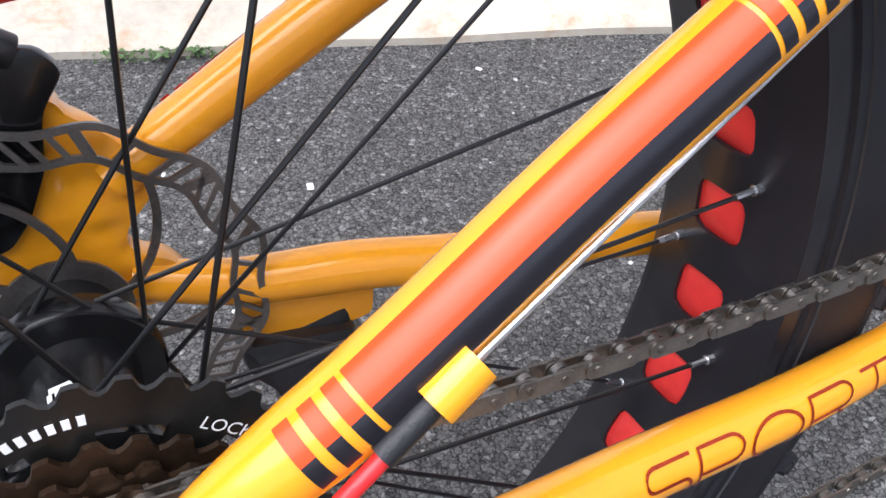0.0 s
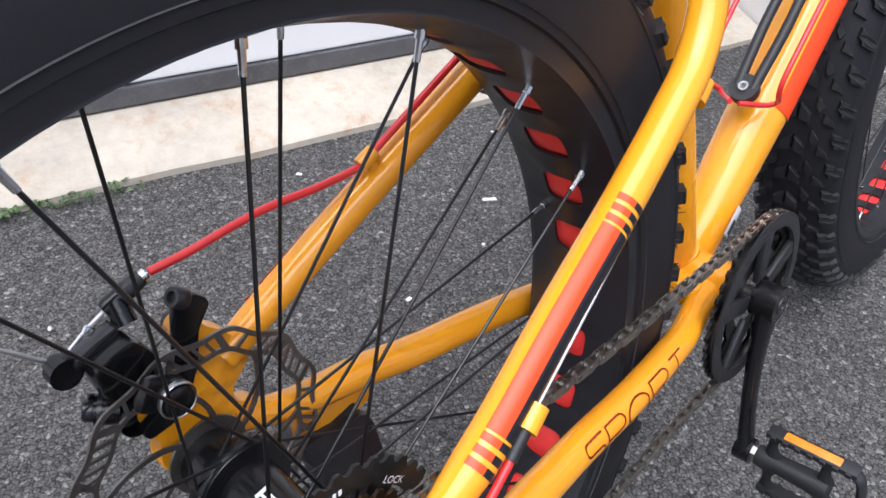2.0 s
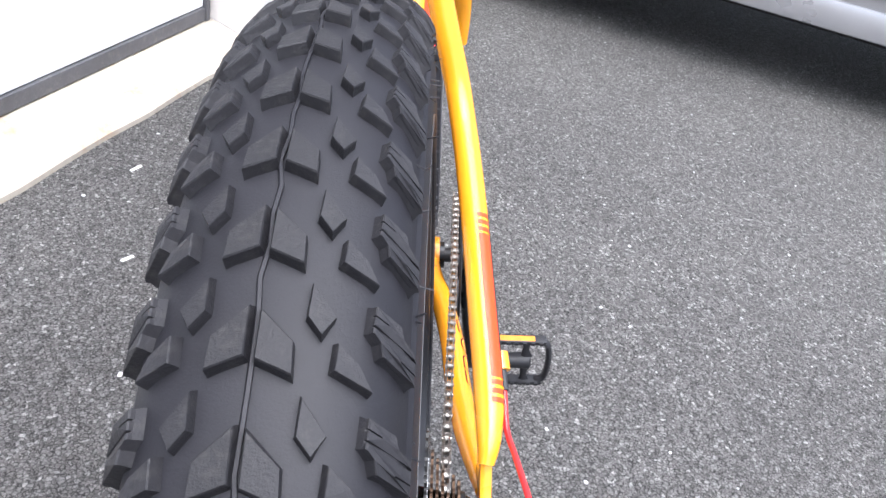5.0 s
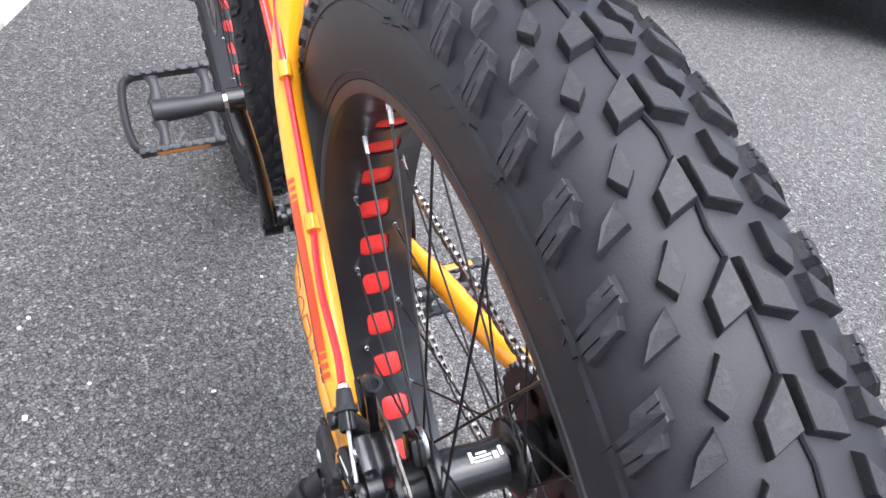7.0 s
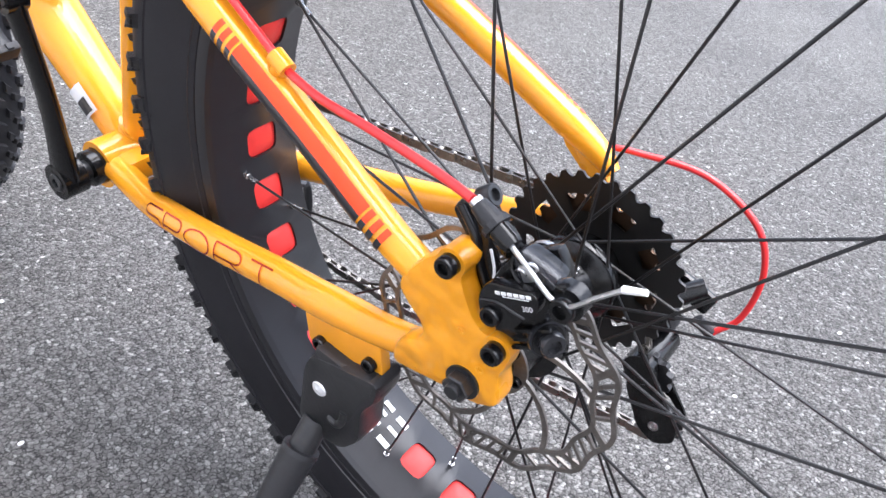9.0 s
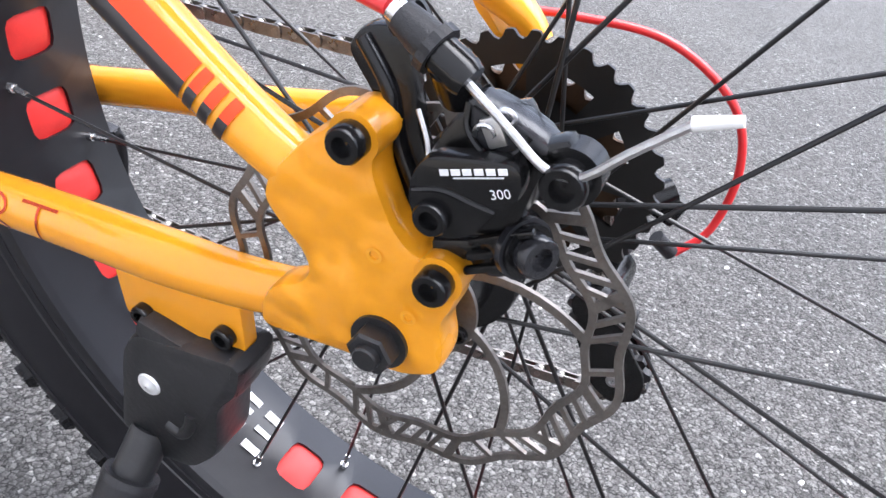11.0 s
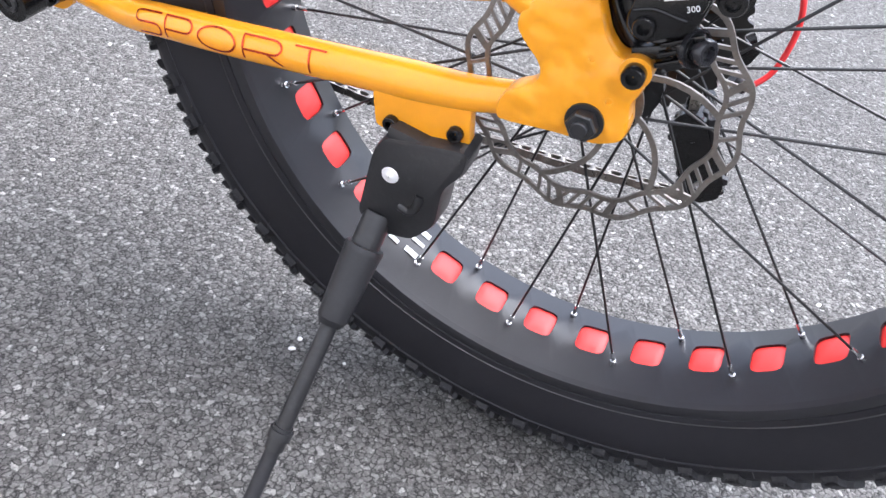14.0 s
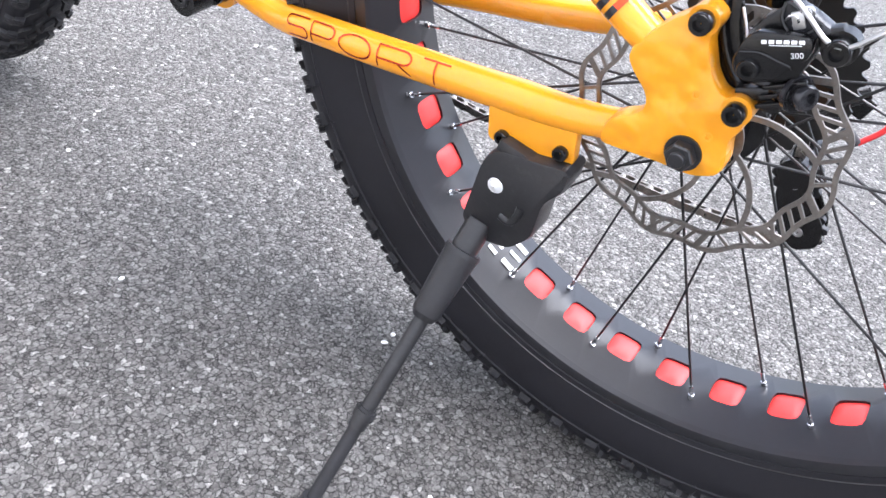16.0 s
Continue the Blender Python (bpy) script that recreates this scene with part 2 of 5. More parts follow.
def box(size, at=(0, 0, 0), turn=(0, 0, 0), bev=0.0, bm=None):
    """A box with rounded edges; at its middle."""
    b = bmesh.new()
    bmesh.ops.create_cube(b, size=1)
    bmesh.ops.scale(b, vec=size, verts=b.verts)
    if bev:
        bevel(b, bev)
    bmesh.ops.transform(b, matrix=pose(*at, *turn), verts=b.verts)
    return merge(bm, b) if bm is not None else b


def merge(bm, other):
    me = bpy.data.meshes.new("joined")
    other.to_mesh(me)
    other.free()
    bm.from_mesh(me)
    bpy.data.meshes.remove(me)
    return bm


def plate(outline, y0, y1, bev=0.0, bm=None, holes=()):
    """A plate in the bicycle's x-z plane between y0 and y1. outline: (x, z) points."""
    b = bmesh.new()
    vs = [b.verts.new((x, y0, z)) for x, z in outline]
    f = b.faces.new(vs)
    r = bmesh.ops.extrude_face_region(b, geom=[f])
    bmesh.ops.translate(b, vec=(0, y1 - y0, 0), verts=[v for v in r["geom"] if isinstance(v, bmesh.types.BMVert)])
    if bev:
        bevel(b, bev, 2, 35)
    return merge(bm, b) if bm is not None else b


def rounded(outline, r=0.004, n=3):
    """An outline with its corners cut round."""
    out, k = [], len(outline)
    for i in range(k):
        a, b, c = Vector(outline[i - 1]), Vector(outline[i]), Vector(outline[(i + 1) % k])
        d1, d2 = (a - b), (c - b)
        l1, l2 = min(r, d1.length * 0.45), min(r, d2.length * 0.45)
        p, q = b + d1.normalized() * l1, b + d2.normalized() * l2
        for j in range(n + 1):
            t = j / n
            out.append(tuple(p * (1 - t) ** 2 + b * 2 * t * (1 - t) + q * t * t))
    return out


def lathe(profile, segs, closed=False, bm=None, y0=0.0):
    """Turn (y, r) points round the y axis."""
    b = bm if bm is not None else bmesh.new()
    rings = []
    for y, r in profile:
        rings.append([b.verts.new((r * math.cos(2 * math.pi * k / segs), y + y0, r * math.sin(2 * math.pi * k / segs))) for k in range(segs)])
    pairs = list(zip(rings, rings[1:])) + ([(rings[-1], rings[0])] if closed else [])
    for a, c in pairs:
        for k in range(segs):
            b.faces.new((a[k], a[(k + 1) % segs], c[(k + 1) % segs], c[k]))
    return b


def bolt(name, at, parent, r=0.006, h=0.006, side=1, material=None, label="", axis=(0, 1, 0), socket=True):
    """A round-headed bolt with a socket, its head facing along side * axis."""
    b = lathe([(0, 0.0005), (0, r * 0.96), (0.0005, r), (h - 0.001, r), (h, r * 0.9), (h, r * 0.55)] + ([(h - 0.003, r * 0.5), (h - 0.003, 0.0004)] if socket else [(h + r * 0.15, r * 0.3), (h + r * 0.2, 0.0004)]), 18)
    turn = Vector((0, 1, 0)).rotation_difference(Vector(axis) * side).to_matrix().to_4x4()
    bmesh.ops.transform(b, matrix=Matrix.Translation(at) @ turn, verts=b.verts)
    return part(name, b, material or BLACK, parent, label)


# ---- ground, wall, parked car ----
bm = bmesh.new()
bmesh.ops.create_grid(bm, x_segments=40, y_segments=40, size=400)
ground = thing("ground", bm, ASPHALT, "grey worn asphalt yard with pale stone chips", "ground", "structure", smooth=False)

WALL = pose(0, 0.95, 0, 0, 0, -16.2)   # x runs along the wall's foot, y into it


def wall_box(name, x0, x1, y0, y1, z0, z1, material, label, category, bev=0.004, kind="structure"):
    b = box((x1 - x0, y1 - y0, z1 - z0), ((x0 + x1) / 2, (y0 + y1) / 2, (z0 + z1) / 2), bev=bev)
    return thing(name, b, material, label, category, kind, smooth=False, m=WALL)


bm = bmesh.new()
for a, b_ in (((0.0, -0.05), (0.0, 0.012)), ((0.0, 0.012), (0.012, 0.024)), ((0.012, 0.024), (0.14, 0.058)), ((0.14, 0.058), (0.32, 0.06))):
    cols = 60
    lo = [bm.verts.new((-6 + 7.866 * k / cols, a[0] + 0.004 * math.sin(k * 2.1), a[1])) for k in range(cols + 1)]
    hi = [bm.verts.new((-6 + 7.866 * k / cols, b_[0] + 0.004 * math.sin(k * 2.1), b_[1])) for k in range(cols + 1)]
    for k in range(cols):
        bm.faces.new((lo[k], lo[k + 1], hi[k + 1], hi[k]))
bmesh.ops.remove_doubles(bm, verts=bm.verts, dist=0.0005)
thing("concrete_threshold", bm, CONCRETE, "pale stained concrete threshold along the building", "threshold", "structure", m=WALL)

door = wall_box("door_1", -6, 1.83, 0.15, 0.19, 0.1, 3.0, DOOR_WHITE, "white painted metal garage door, closed", "door")
rail = part("bottom_rail", box((7.83, 0.05, 0.036), (-2.085, 0.168, 0.08), bev=0.003), RAIL_GREY, door, "weathered grey bottom rail", smooth=False)
stile = part("edge_stile", box((0.02, 0.05, 2.9), (1.842, 0.165, 1.51), bev=0.003), RAIL_GREY, door, "dark grey edge stile", smooth=False)
for k in range(12):
    part("rib", box((0.018, 0.012, 2.88), (-5.6 + 0.6 * k, 0.146, 1.55), bev=0.003), DOOR_WHITE, door, smooth=False)
wall_box("wall_north", 1.87, 9.0, 0.0, 0.35, -0.05, 3.4, WHITE_WALL, "white painted rendered wall beside the garage door", "wall")
wall_box("wall_west", -6.4, -6.02, 0.0, 0.35, -0.05, 3.4, WHITE_WALL, "white painted rendered wall pier", "wall")
wall_box("lintel", -6.0, 1.87, 0.0, 0.35, 3.0, 3.4, WHITE_WALL, "white painted lintel over the garage door", "lintel")

# weeds in the joint at the foot of the threshold
rng = random.Random(4)
bm = bmesh.new()
for k in range(150):
    u = rng.choice((0.10, 0.17, 0.22, 0.26, 0.33)) + rng.gauss(0, 0.018)
    x, y, z = u, -0.012 + rng.gauss(0, 0.007), 0.002
    a, l, w = rng.uniform(0, 6.28), rng.uniform(0.006, 0.016), rng.uniform(0.0025, 0.005)
    d, s = Vector((math.cos(a), math.sin(a), 0)), Vector((-math.sin(a), math.cos(a), 0))
    o = Vector((x, y, z + rng.uniform(0, 0.012)))
    vs = [bm.verts.new(q) for q in (o, o + d * l * 0.5 + s * w + Vector((0, 0, l * 0.4)), o + d * l + Vector((0, 0, l * 0.35)), o + d * l * 0.5 - s * w + Vector((0, 0, l * 0.4)))]
    bm.faces.new(vs)
thing("weeds", bm, WEED, "small green weeds growing along the concrete edge", "weeds", "stuff", smooth=False, m=WALL)

# loose chips and flakes on the asphalt
bm = bmesh.new()
for k in range(260):
    x, y = rng.uniform(-0.8, 3.2), rng.uniform(-2.2, 0.75)
    if y > 0.9 - 0.29 * x or y < -2.0 + 0.4 * x:
        continue
    b = bmesh.new()
    bmesh.ops.create_icosphere(b, subdivisions=1, radius=1)
    sx = rng.uniform(0.0012, 0.0035)
    bmesh.ops.transform(b, matrix=pose(x, y, sx * 0.3, 0, 0, rng.uniform(0, 360)) @ Matrix.Diagonal((sx * rng.uniform(0.8, 1.8), sx, sx * 0.6, 1)), verts=b.verts)
    merge(bm, b)
thing("stone_chips", bm, WHITE_CAP, "small pale stone chips scattered on the asphalt", "chips", "stuff", smooth=False)
for x, y, l, w, a in ((0.755, 0.438, 0.024, 0.007, -35), (0.246, 0.541, 0.012, 0.008, 80), (1.058, 0.523, 0.030, 0.007, -25), (0.479, 0.355, 0.009, 0.006, 0), (0.563, 0.701, 0.010, 0.006, 120), (1.743, -1.480, 0.026, 0.010, 40)):
    b = box((l, w, 0.0016), (0, 0, 0.0012), bev=0.0004)
    for v in b.verts:
        v.co.z += 0.004 * (v.co.x / l) ** 2
    thing("leaf_scrap", b, WHITE_CAP, "dry pale leaf scrap lying on the asphalt", "leaf", group="leaf scraps", m=pose(x, y, 0, 0, 0, a))

# the parked car
CAR = pose(2.49, -0.80, 0, 0, 0, 245.5)   # x along its side, y into it


def car_part(name, b, material, parent, label=""):
    return part(name, b, material, parent, label)


bm = plate(rounded([(-1.35, 0.32), (2.95, 0.32), (3.0, 0.62), (2.9, 0.86), (1.9, 1.0), (1.2, 1.42), (-0.35, 1.45), (-1.15, 1.02), (-1.4, 0.95)], 0.1, 4), 0.0, 1.66, 0.05)
car = thing("parked_car", bm, CAR_GREY, "silver-grey parked car seen along its sill", "car", m=CAR)
car_part("sill", box((2.3, 0.07, 0.10), (0.75, 0.03, 0.30), bev=0.02), CAR_GREY, car, "bright silver sill panel")
car_part("door_panel", box((1.02, 0.02, 0.5), (0.35, -0.004, 0.64), bev=0.012), CAR_GREY, car)
car_part("door_panel", box((0.98, 0.02, 0.5), (1.37, -0.004, 0.64), bev=0.012), CAR_GREY, car)
car_part("side_window", box((0.9, 0.02, 0.3), (0.45, -0.002, 1.16), bev=0.01), CAR_GLASS, car, "dark tinted side window")
car_part("side_window", box((0.55, 0.02, 0.22), (1.25, -0.002, 1.13), bev=0.01), CAR_GLASS, car, "dark tinted side window")
car_part("underbody", box((3.9, 1.5, 0.16), (0.8, 0.85, 0.30), bev=0.02), CAR_DARK, car, "black underbody")
for x in (-0.72, 2.2):
    for y in (0.12, 1.54):
        wheel = car_part("wheel", lathe([(-0.1, 0.2), (-0.1, 0.28), (-0.08, 0.31), (0.08, 0.31), (0.1, 0.28), (0.1, 0.2)], 40, True), RUBBER, car, "black car tyre")
        wheel.matrix_basis = pose(x, y, 0.31)
        part("hub_cap", lathe([(-0.08, 0.001), (-0.085, 0.1), (-0.06, 0.2), (0.06, 0.2)], 24), STEEL, wheel)

# ---- the bicycle ----
bike = tagged(new("bicycle"), "yellow fat-tyre bicycle with red and black bands, leaning on its kickstand", "bicycle")
bike.matrix_basis = BIKE
bike.empty_display_size = 0.1

# rear wheel
CUT0, STEP = 32.17, 10.0      # angle of one rim cut-out, and between two
TY = 0.0075                   # the tyre's middle
R_IN = 0.268


def rim_r(y):
    return R_IN + 0.0095 * (abs(y) / 0.042) ** 2.2


def polar(a, r, y):
    return Vector((r * math.cos(a), y, r * math.sin(a)))


def build_rim(parent, name, blank=(), detail=True):
    """A wide rim with a row of rounded cut-outs along its middle."""
    bm = bmesh.new()
    hw, hl, half, n = 0.0145, 0.0128 / R_IN, radians(STEP / 2), 24
    yw = 0.041
    for k in range(36):
        c = radians(CUT0 - STEP * k)
        outer, inner = [], []
        for j in range(n):
            t = 2 * math.pi * j / n
            cx, cy = math.cos(t), math.sin(t)
            e = (abs(cx) ** 5 + abs(cy) ** 5) ** -0.2
            inner.append((cx * e, cy * e))
            q = max(abs(cx), abs(cy))
            outer.append((cx / q, cy / q))
        out_v = [bm.verts.new(polar(c + a * half, rim_r(b * yw), b * yw)) for a, b in outer]
        if k in blank:
            in_v = [bm.verts.new(polar(c + a * hl, rim_r(b * hw), b * hw)) for a, b in inner]
            bm.faces.new(in_v)
        else:
            in_v = [bm.verts.new(polar(c + a * hl, rim_r(b * hw), b * hw)) for a, b in inner]
            deep = [bm.verts.new(polar(c + a * hl, rim_r(b * hw) + 0.0022, b * hw)) for a, b in inner]
            for j in range(n):
                bm.faces.new((in_v[j], in_v[(j + 1) % n], deep[(j + 1) % n], deep[j]))
        for j in range(n):
            bm.faces.new((out_v[j], out_v[(j + 1) % n], in_v[(j + 1) % n], in_v[j]))
    bmesh.ops.remove_doubles(bm, verts=bm.verts, dist=0.00002)
    for s in (-1, 1):
        lip = s * 0.0442 + 0.0024
        lathe([(s * 0.041, rim_r(0.041)), (lip - s * 0.0012, rim_r(0.041) + 0.0018), (lip, rim_r(0.041) + 0.005), (lip, rim_r(0.041) + 0.0105), (lip - s * 0.0015, rim_r(0.041) + 0.0115), (lip - s * 0.0035, rim_r(0.041) + 0.010)], 144, bm=bm)
    rim = part(name, bm, RIM_BLACK, parent, "glossy black wide alloy rim with cut-outs")
    bm = bmesh.new()
    rows = []
    for k in range(36 * 10):
        a = radians(CUT0 + k * 1.0)
        f = ((k + 5) % 10 - 5) / 2.9
        row = []
        for j in range(9):
            v = (j - 4) / 4
            puff = max(0, 1 - f * f) ** 0.5 * max(0, 1 - (v * 1.3) ** 2) ** 0.5
            row.append(bm.verts.new(polar(a, 0.2722 - 0.0035 * puff, v * 0.02)))
        rows.append(row)
    for k in range(len(rows)):
        a, b = rows[k], rows[(k + 1) % len(rows)]
        for j in range(8):
            bm.faces.new((a[j], a[j + 1], b[j + 1], b[j]))
    part("rim_strip", bm, RIM_RED, rim, "red rim tape bulging through the cut-outs")
    return rim


rear_rim = build_rim(bike, "rear_rim", blank=(9,))

PROFILE = [(0.0395, 0.2860), (0.0455, 0.2885), (0.0484, 0.2960), (0.0503, 0.3080), (0.0508, 0.3220), (0.0498, 0.3350), (0.0470, 0.3465), (0.0425, 0.3550), (0.0340, 0.3620), (0.0230, 0.3668), (0.0110, 0.3692), (0.0, 0.3700)]
PROFILE = [(y * (0.96 if r > 0.292 else 1), r) for y, r in PROFILE]
PROFILE = PROFILE + [(-y, r) for y, r in PROFILE[-2::-1]]


def lean(r):
    """The tyre sits a little off the rim's middle, more so towards its crown."""
    return 0.0015 + (TY - 0.0015) * min(max((r - 0.288) / 0.080, 0), 1)


def crown(y):
    """Radius and outward normal of the tyre's skin at y."""
    pts = sorted((p for p in PROFILE if p[1] > 0.32), key=lambda p: p[0])
    y = max(min(y, 0.0485), -0.0485)
    for (ya, ra), (yb, rb) in zip(pts, pts[1:]):
        if ya <= y <= yb:
            t = (y - ya) / (yb - ya)
            n = Vector((-(rb - ra), yb - ya)).normalized()
            return ra + (rb - ra) * t, n
    return 0.37, Vector((0, 1))


def knob_bm(outline, h, sink=0.0015, taper=1.16, bm=None):
    """A tread block at angle 0: outline in (along, across) metres, set on the tyre's skin."""
    bm = bm or bmesh.new()
    if isinstance(outline[0][0], tuple):
        for o in outline:
            knob_bm(o, h, -h * 0.5, 1.0, bm)
        return knob_bm([Z_BLOCK, mirrored(Z_BLOCK)][outline[0][0][1] < 0], h * 0.72, sink, 1.14, bm)
    cx, cy = sum(p[0] for p in outline) / len(outline), sum(p[1] for p in outline) / len(outline)

    def at(s, y, up):
        y *= 0.955
        r, n = crown(y)
        q = Vector((y, r)) + n * up
        return polar(s / 0.37, q.y, q.x + lean(q.y))
    base = [bm.verts.new(at(cx + (s - cx) * taper, cy + (y - cy) * taper, -sink)) for s, y in outline]
    edge = [bm.verts.new(at(s, y, h - 0.0006)) for s, y in outline]
    top = [bm.verts.new(at(cx + (s - cx) * 0.93, cy + (y - cy) * 0.93, h)) for s, y in outline]
    n = len(outline)
    for k in range(n):
        bm.faces.new((base[k], base[(k + 1) % n], edge[(k + 1) % n], edge[k]))
        bm.faces.new((edge[k], edge[(k + 1) % n], top[(k + 1) % n], top[k]))
    bm.faces.new(top)
    return bm


def mirrored(o):
    if isinstance(o[0][0], tuple):
        return [mirrored(q) for q in o]
    return [(s, -y) for s, y in o][::-1]


# tread blocks of one pitch: outline, height, angle offset in degrees
centre = [(-0.0110, 0.0016), (0.0060, 0.0014), (0.0108, 0.0135), (-0.0002, 0.0130)]
small = [(-0.0096, 0.0173), (0.0026, 0.0165), (0.0088, 0.0218), (0.0020, 0.0252)]
middle = [(-0.0068, 0.0262), (0.0026, 0.0255), (0.0080, 0.0368), (-0.0006, 0.0335)]
Z_BLOCK = [(-0.0118, 0.0362), (-0.0020, 0.0356), (0.0012, 0.0382), (0.0058, 0.0390), (0.0118, 0.0474), (0.0002, 0.0476), (-0.0030, 0.0440), (-0.0074, 0.0430)]
shoulder = [
    [(-0.0118, 0.0362), (-0.0085, 0.0360), (-0.0064, 0.0402), (-0.0058, 0.0402), (-0.0078, 0.0360), (-0.0047, 0.0358), (0.0025, 0.0476), (0.0002, 0.0476), (-0.0030, 0.0440), (-0.0074, 0.0430)],
    [(-0.0040, 0.0358), (-0.0020, 0.0356), (0.0012, 0.0382), (0.0058, 0.0390), (0.0118, 0.0474), (0.0084, 0.0475), (0.0060, 0.0430), (0.0053, 0.0430), (0.0077, 0.0475), (0.0032, 0.0476)]]
BLOCKS = []
for o, h, off in ((centre, 0.0056, 0.0), (small, 0.0046, 4.1), (middle, 0.0052, 0.8), (shoulder, 0.0054, 5.1)):
    BLOCKS += [(o, h, off), (mirrored(o), h, off + 0.15)]
PITCH, PHASE = 6.0, 101.5


def build_tyre(parent, name, label, near):
    """near: the range of angles whose blocks are parts of their own."""
    bm = lathe([(y + lean(r), r) for y, r in PROFILE], 180)
    tyre = part(name, bm, RUBBER, parent, label)
    for s in (-1, 1):
        for n_, r, y, w, h in (("bead_line", 0.2935, 0.0462, 0.0007, 0.0010), ("mould_rib", 0.3360, 0.0476, 0.0030, 0.0011)):
            part(n_, lathe([(s * (y - 0.0012) + lean(r), r - w), (s * (y + h) + lean(r), r), (s * (y - 0.0012) + lean(r), r + w)], 180), BEAD if n_ == "bead_line" else RUBBER, tyre)
    rest, shared = bmesh.new(), []
    for i, (o, h, off) in enumerate(BLOCKS):
        b = knob_bm(o, h)
        shared.append(link_mesh("knob", b, KNOB, False))
    for k in range(60):
        for me, (o, h, off) in zip(shared, BLOCKS):
            a = (PHASE + off + PITCH * k) % 360
            turn = Matrix.Rotation(-radians(a), 4, "Y")
            if near[0] <= a <= near[1]:
                ob = new("knob", me)
                ob.parent, ob.matrix_basis = tyre, turn
            else:
                n0 = len(rest.verts)
                rest.from_mesh(me)
                rest.verts.ensure_lookup_table()
                bmesh.ops.transform(rest, matrix=turn, verts=rest.verts[n0:])
    tread = part("tread", rest, KNOB, tyre, "chunky black tread blocks", smooth=False)
    tagged(tread, kind="stuff")
    return tyre


rear_tyre = build_tyre(bike, "rear_tyre", "very wide black knobbly rubber tyre", (20, 235))
# vent hairs, mould seam
bm = bmesh.new()
for k in range(240):
    a, s = rng.uniform(0, 2 * math.pi), rng.choice((-1, 1))
    y = s * rng.choice((0.0480, 0.0475, 0.046, 0.047))
    r, n = crown(y)
    p = polar(a, r, y + lean(r))
    d = (polar(a, n.y, n.x) + Vector((rng.gauss(0, 0.5), rng.gauss(0, 0.3), rng.gauss(0, 0.5)))).normalized()
    rod(bm, p, p + d * rng.uniform(0.003, 0.007), 0.0004, 4)
tagged(part("vent_hairs", bm, RUBBER, rear_tyre, "fine rubber moulding hairs"), kind="stuff")
bm = bmesh.new()
seam = [polar(radians(a), 0.3704 + 0.0005 * math.sin(a * 3.1), TY + 0.0008 * math.sin(a * 1.7) + 0.0005 * math.sin(a * 7)) for a in range(0, 360, 2)]
sweep(bm, seam + seam[:1], 0.0011, 5)
part("mould_seam", bm, RUBBER, rear_tyre, "raised moulding seam")


def build_spokes(rim, flange_l, flange_r, fr=0.026, first=27.17):
    for k in range(36):
        a = radians(first + 10 * k)
        right = k % 2 == 0
        lead = (k // 2) % 2 == 1
        y_n, y_h = (-0.0195, flange_r) if right else (0.0195, flange_l)
        h = a + radians(66 if lead else -66)
        p = polar(a, rim_r(y_n) - 0.001, y_n)
        q = polar(h, fr, y_h + (0.0022 if lead else -0.0022))
        d = (q - p).normalized()
        bm = bmesh.new()
        rod(bm, p + d * 0.012, q, 0.00105, 8)
        sp = part("spoke", bm, SPOKE, rim)
        bm = bmesh.new()
        rod(bm, p - d * 0.002, p + d * 0.013, 0.0019, 8, 0.0016)
        rod(bm, p - d * 0.001, p + d * 0.003, 0.0026, 8)
        part("nipple", bm, NIPPLE, sp)


build_spokes(rear_rim, 0.040, -0.024)
bm = bmesh.new()
v0 = polar(radians(123.6), 0.2685, 0.0)
rod(bm, v0, v0 * (0.246 / 0.2685), 0.0050, 14, 0.0044)
rod(bm, v0 * (0.246 / 0.2685), v0 * (0.240 / 0.2685), 0.0040, 14)
rod(bm, v0 * (0.2685 / 0.2685), v0 * (0.264 / 0.2685), 0.008, 14)
part("valve", bm, PLASTIC, rear_rim, "black plastic valve cap")
# white maker's mark on the blank panel, as plain bars
mark = bmesh.new()
for u, v, lu, lv in ((-0.010, 0.010, 0.010, 0.004), (-0.010, 0.0, 0.010, 0.003), (-0.010, -0.010, 0.010, 0.005), (0.004, 0.011, 0.008, 0.003), (0.004, 0.004, 0.009, 0.003), (0.004, -0.004, 0.007, 0.003), (0.004, -0.011, 0.009, 0.004), (0.013, 0.006, 0.004, 0.008), (0.013, -0.007, 0.004, 0.006)):
    u, v = u * 1.35, v * 1.35
    b = box((lu * 1.3, lv * 1.3, 0.0004))
    for w in b.verts:
        yy = v + w.co.y
        w.co = polar(radians(CUT0 - 90) + (u + w.co.x) / R_IN, rim_r(yy) - 0.0006 + w.co.z, yy)
    merge(mark, b)
part("maker_mark", mark, WHITE_INK, rear_rim, "white printed mark")

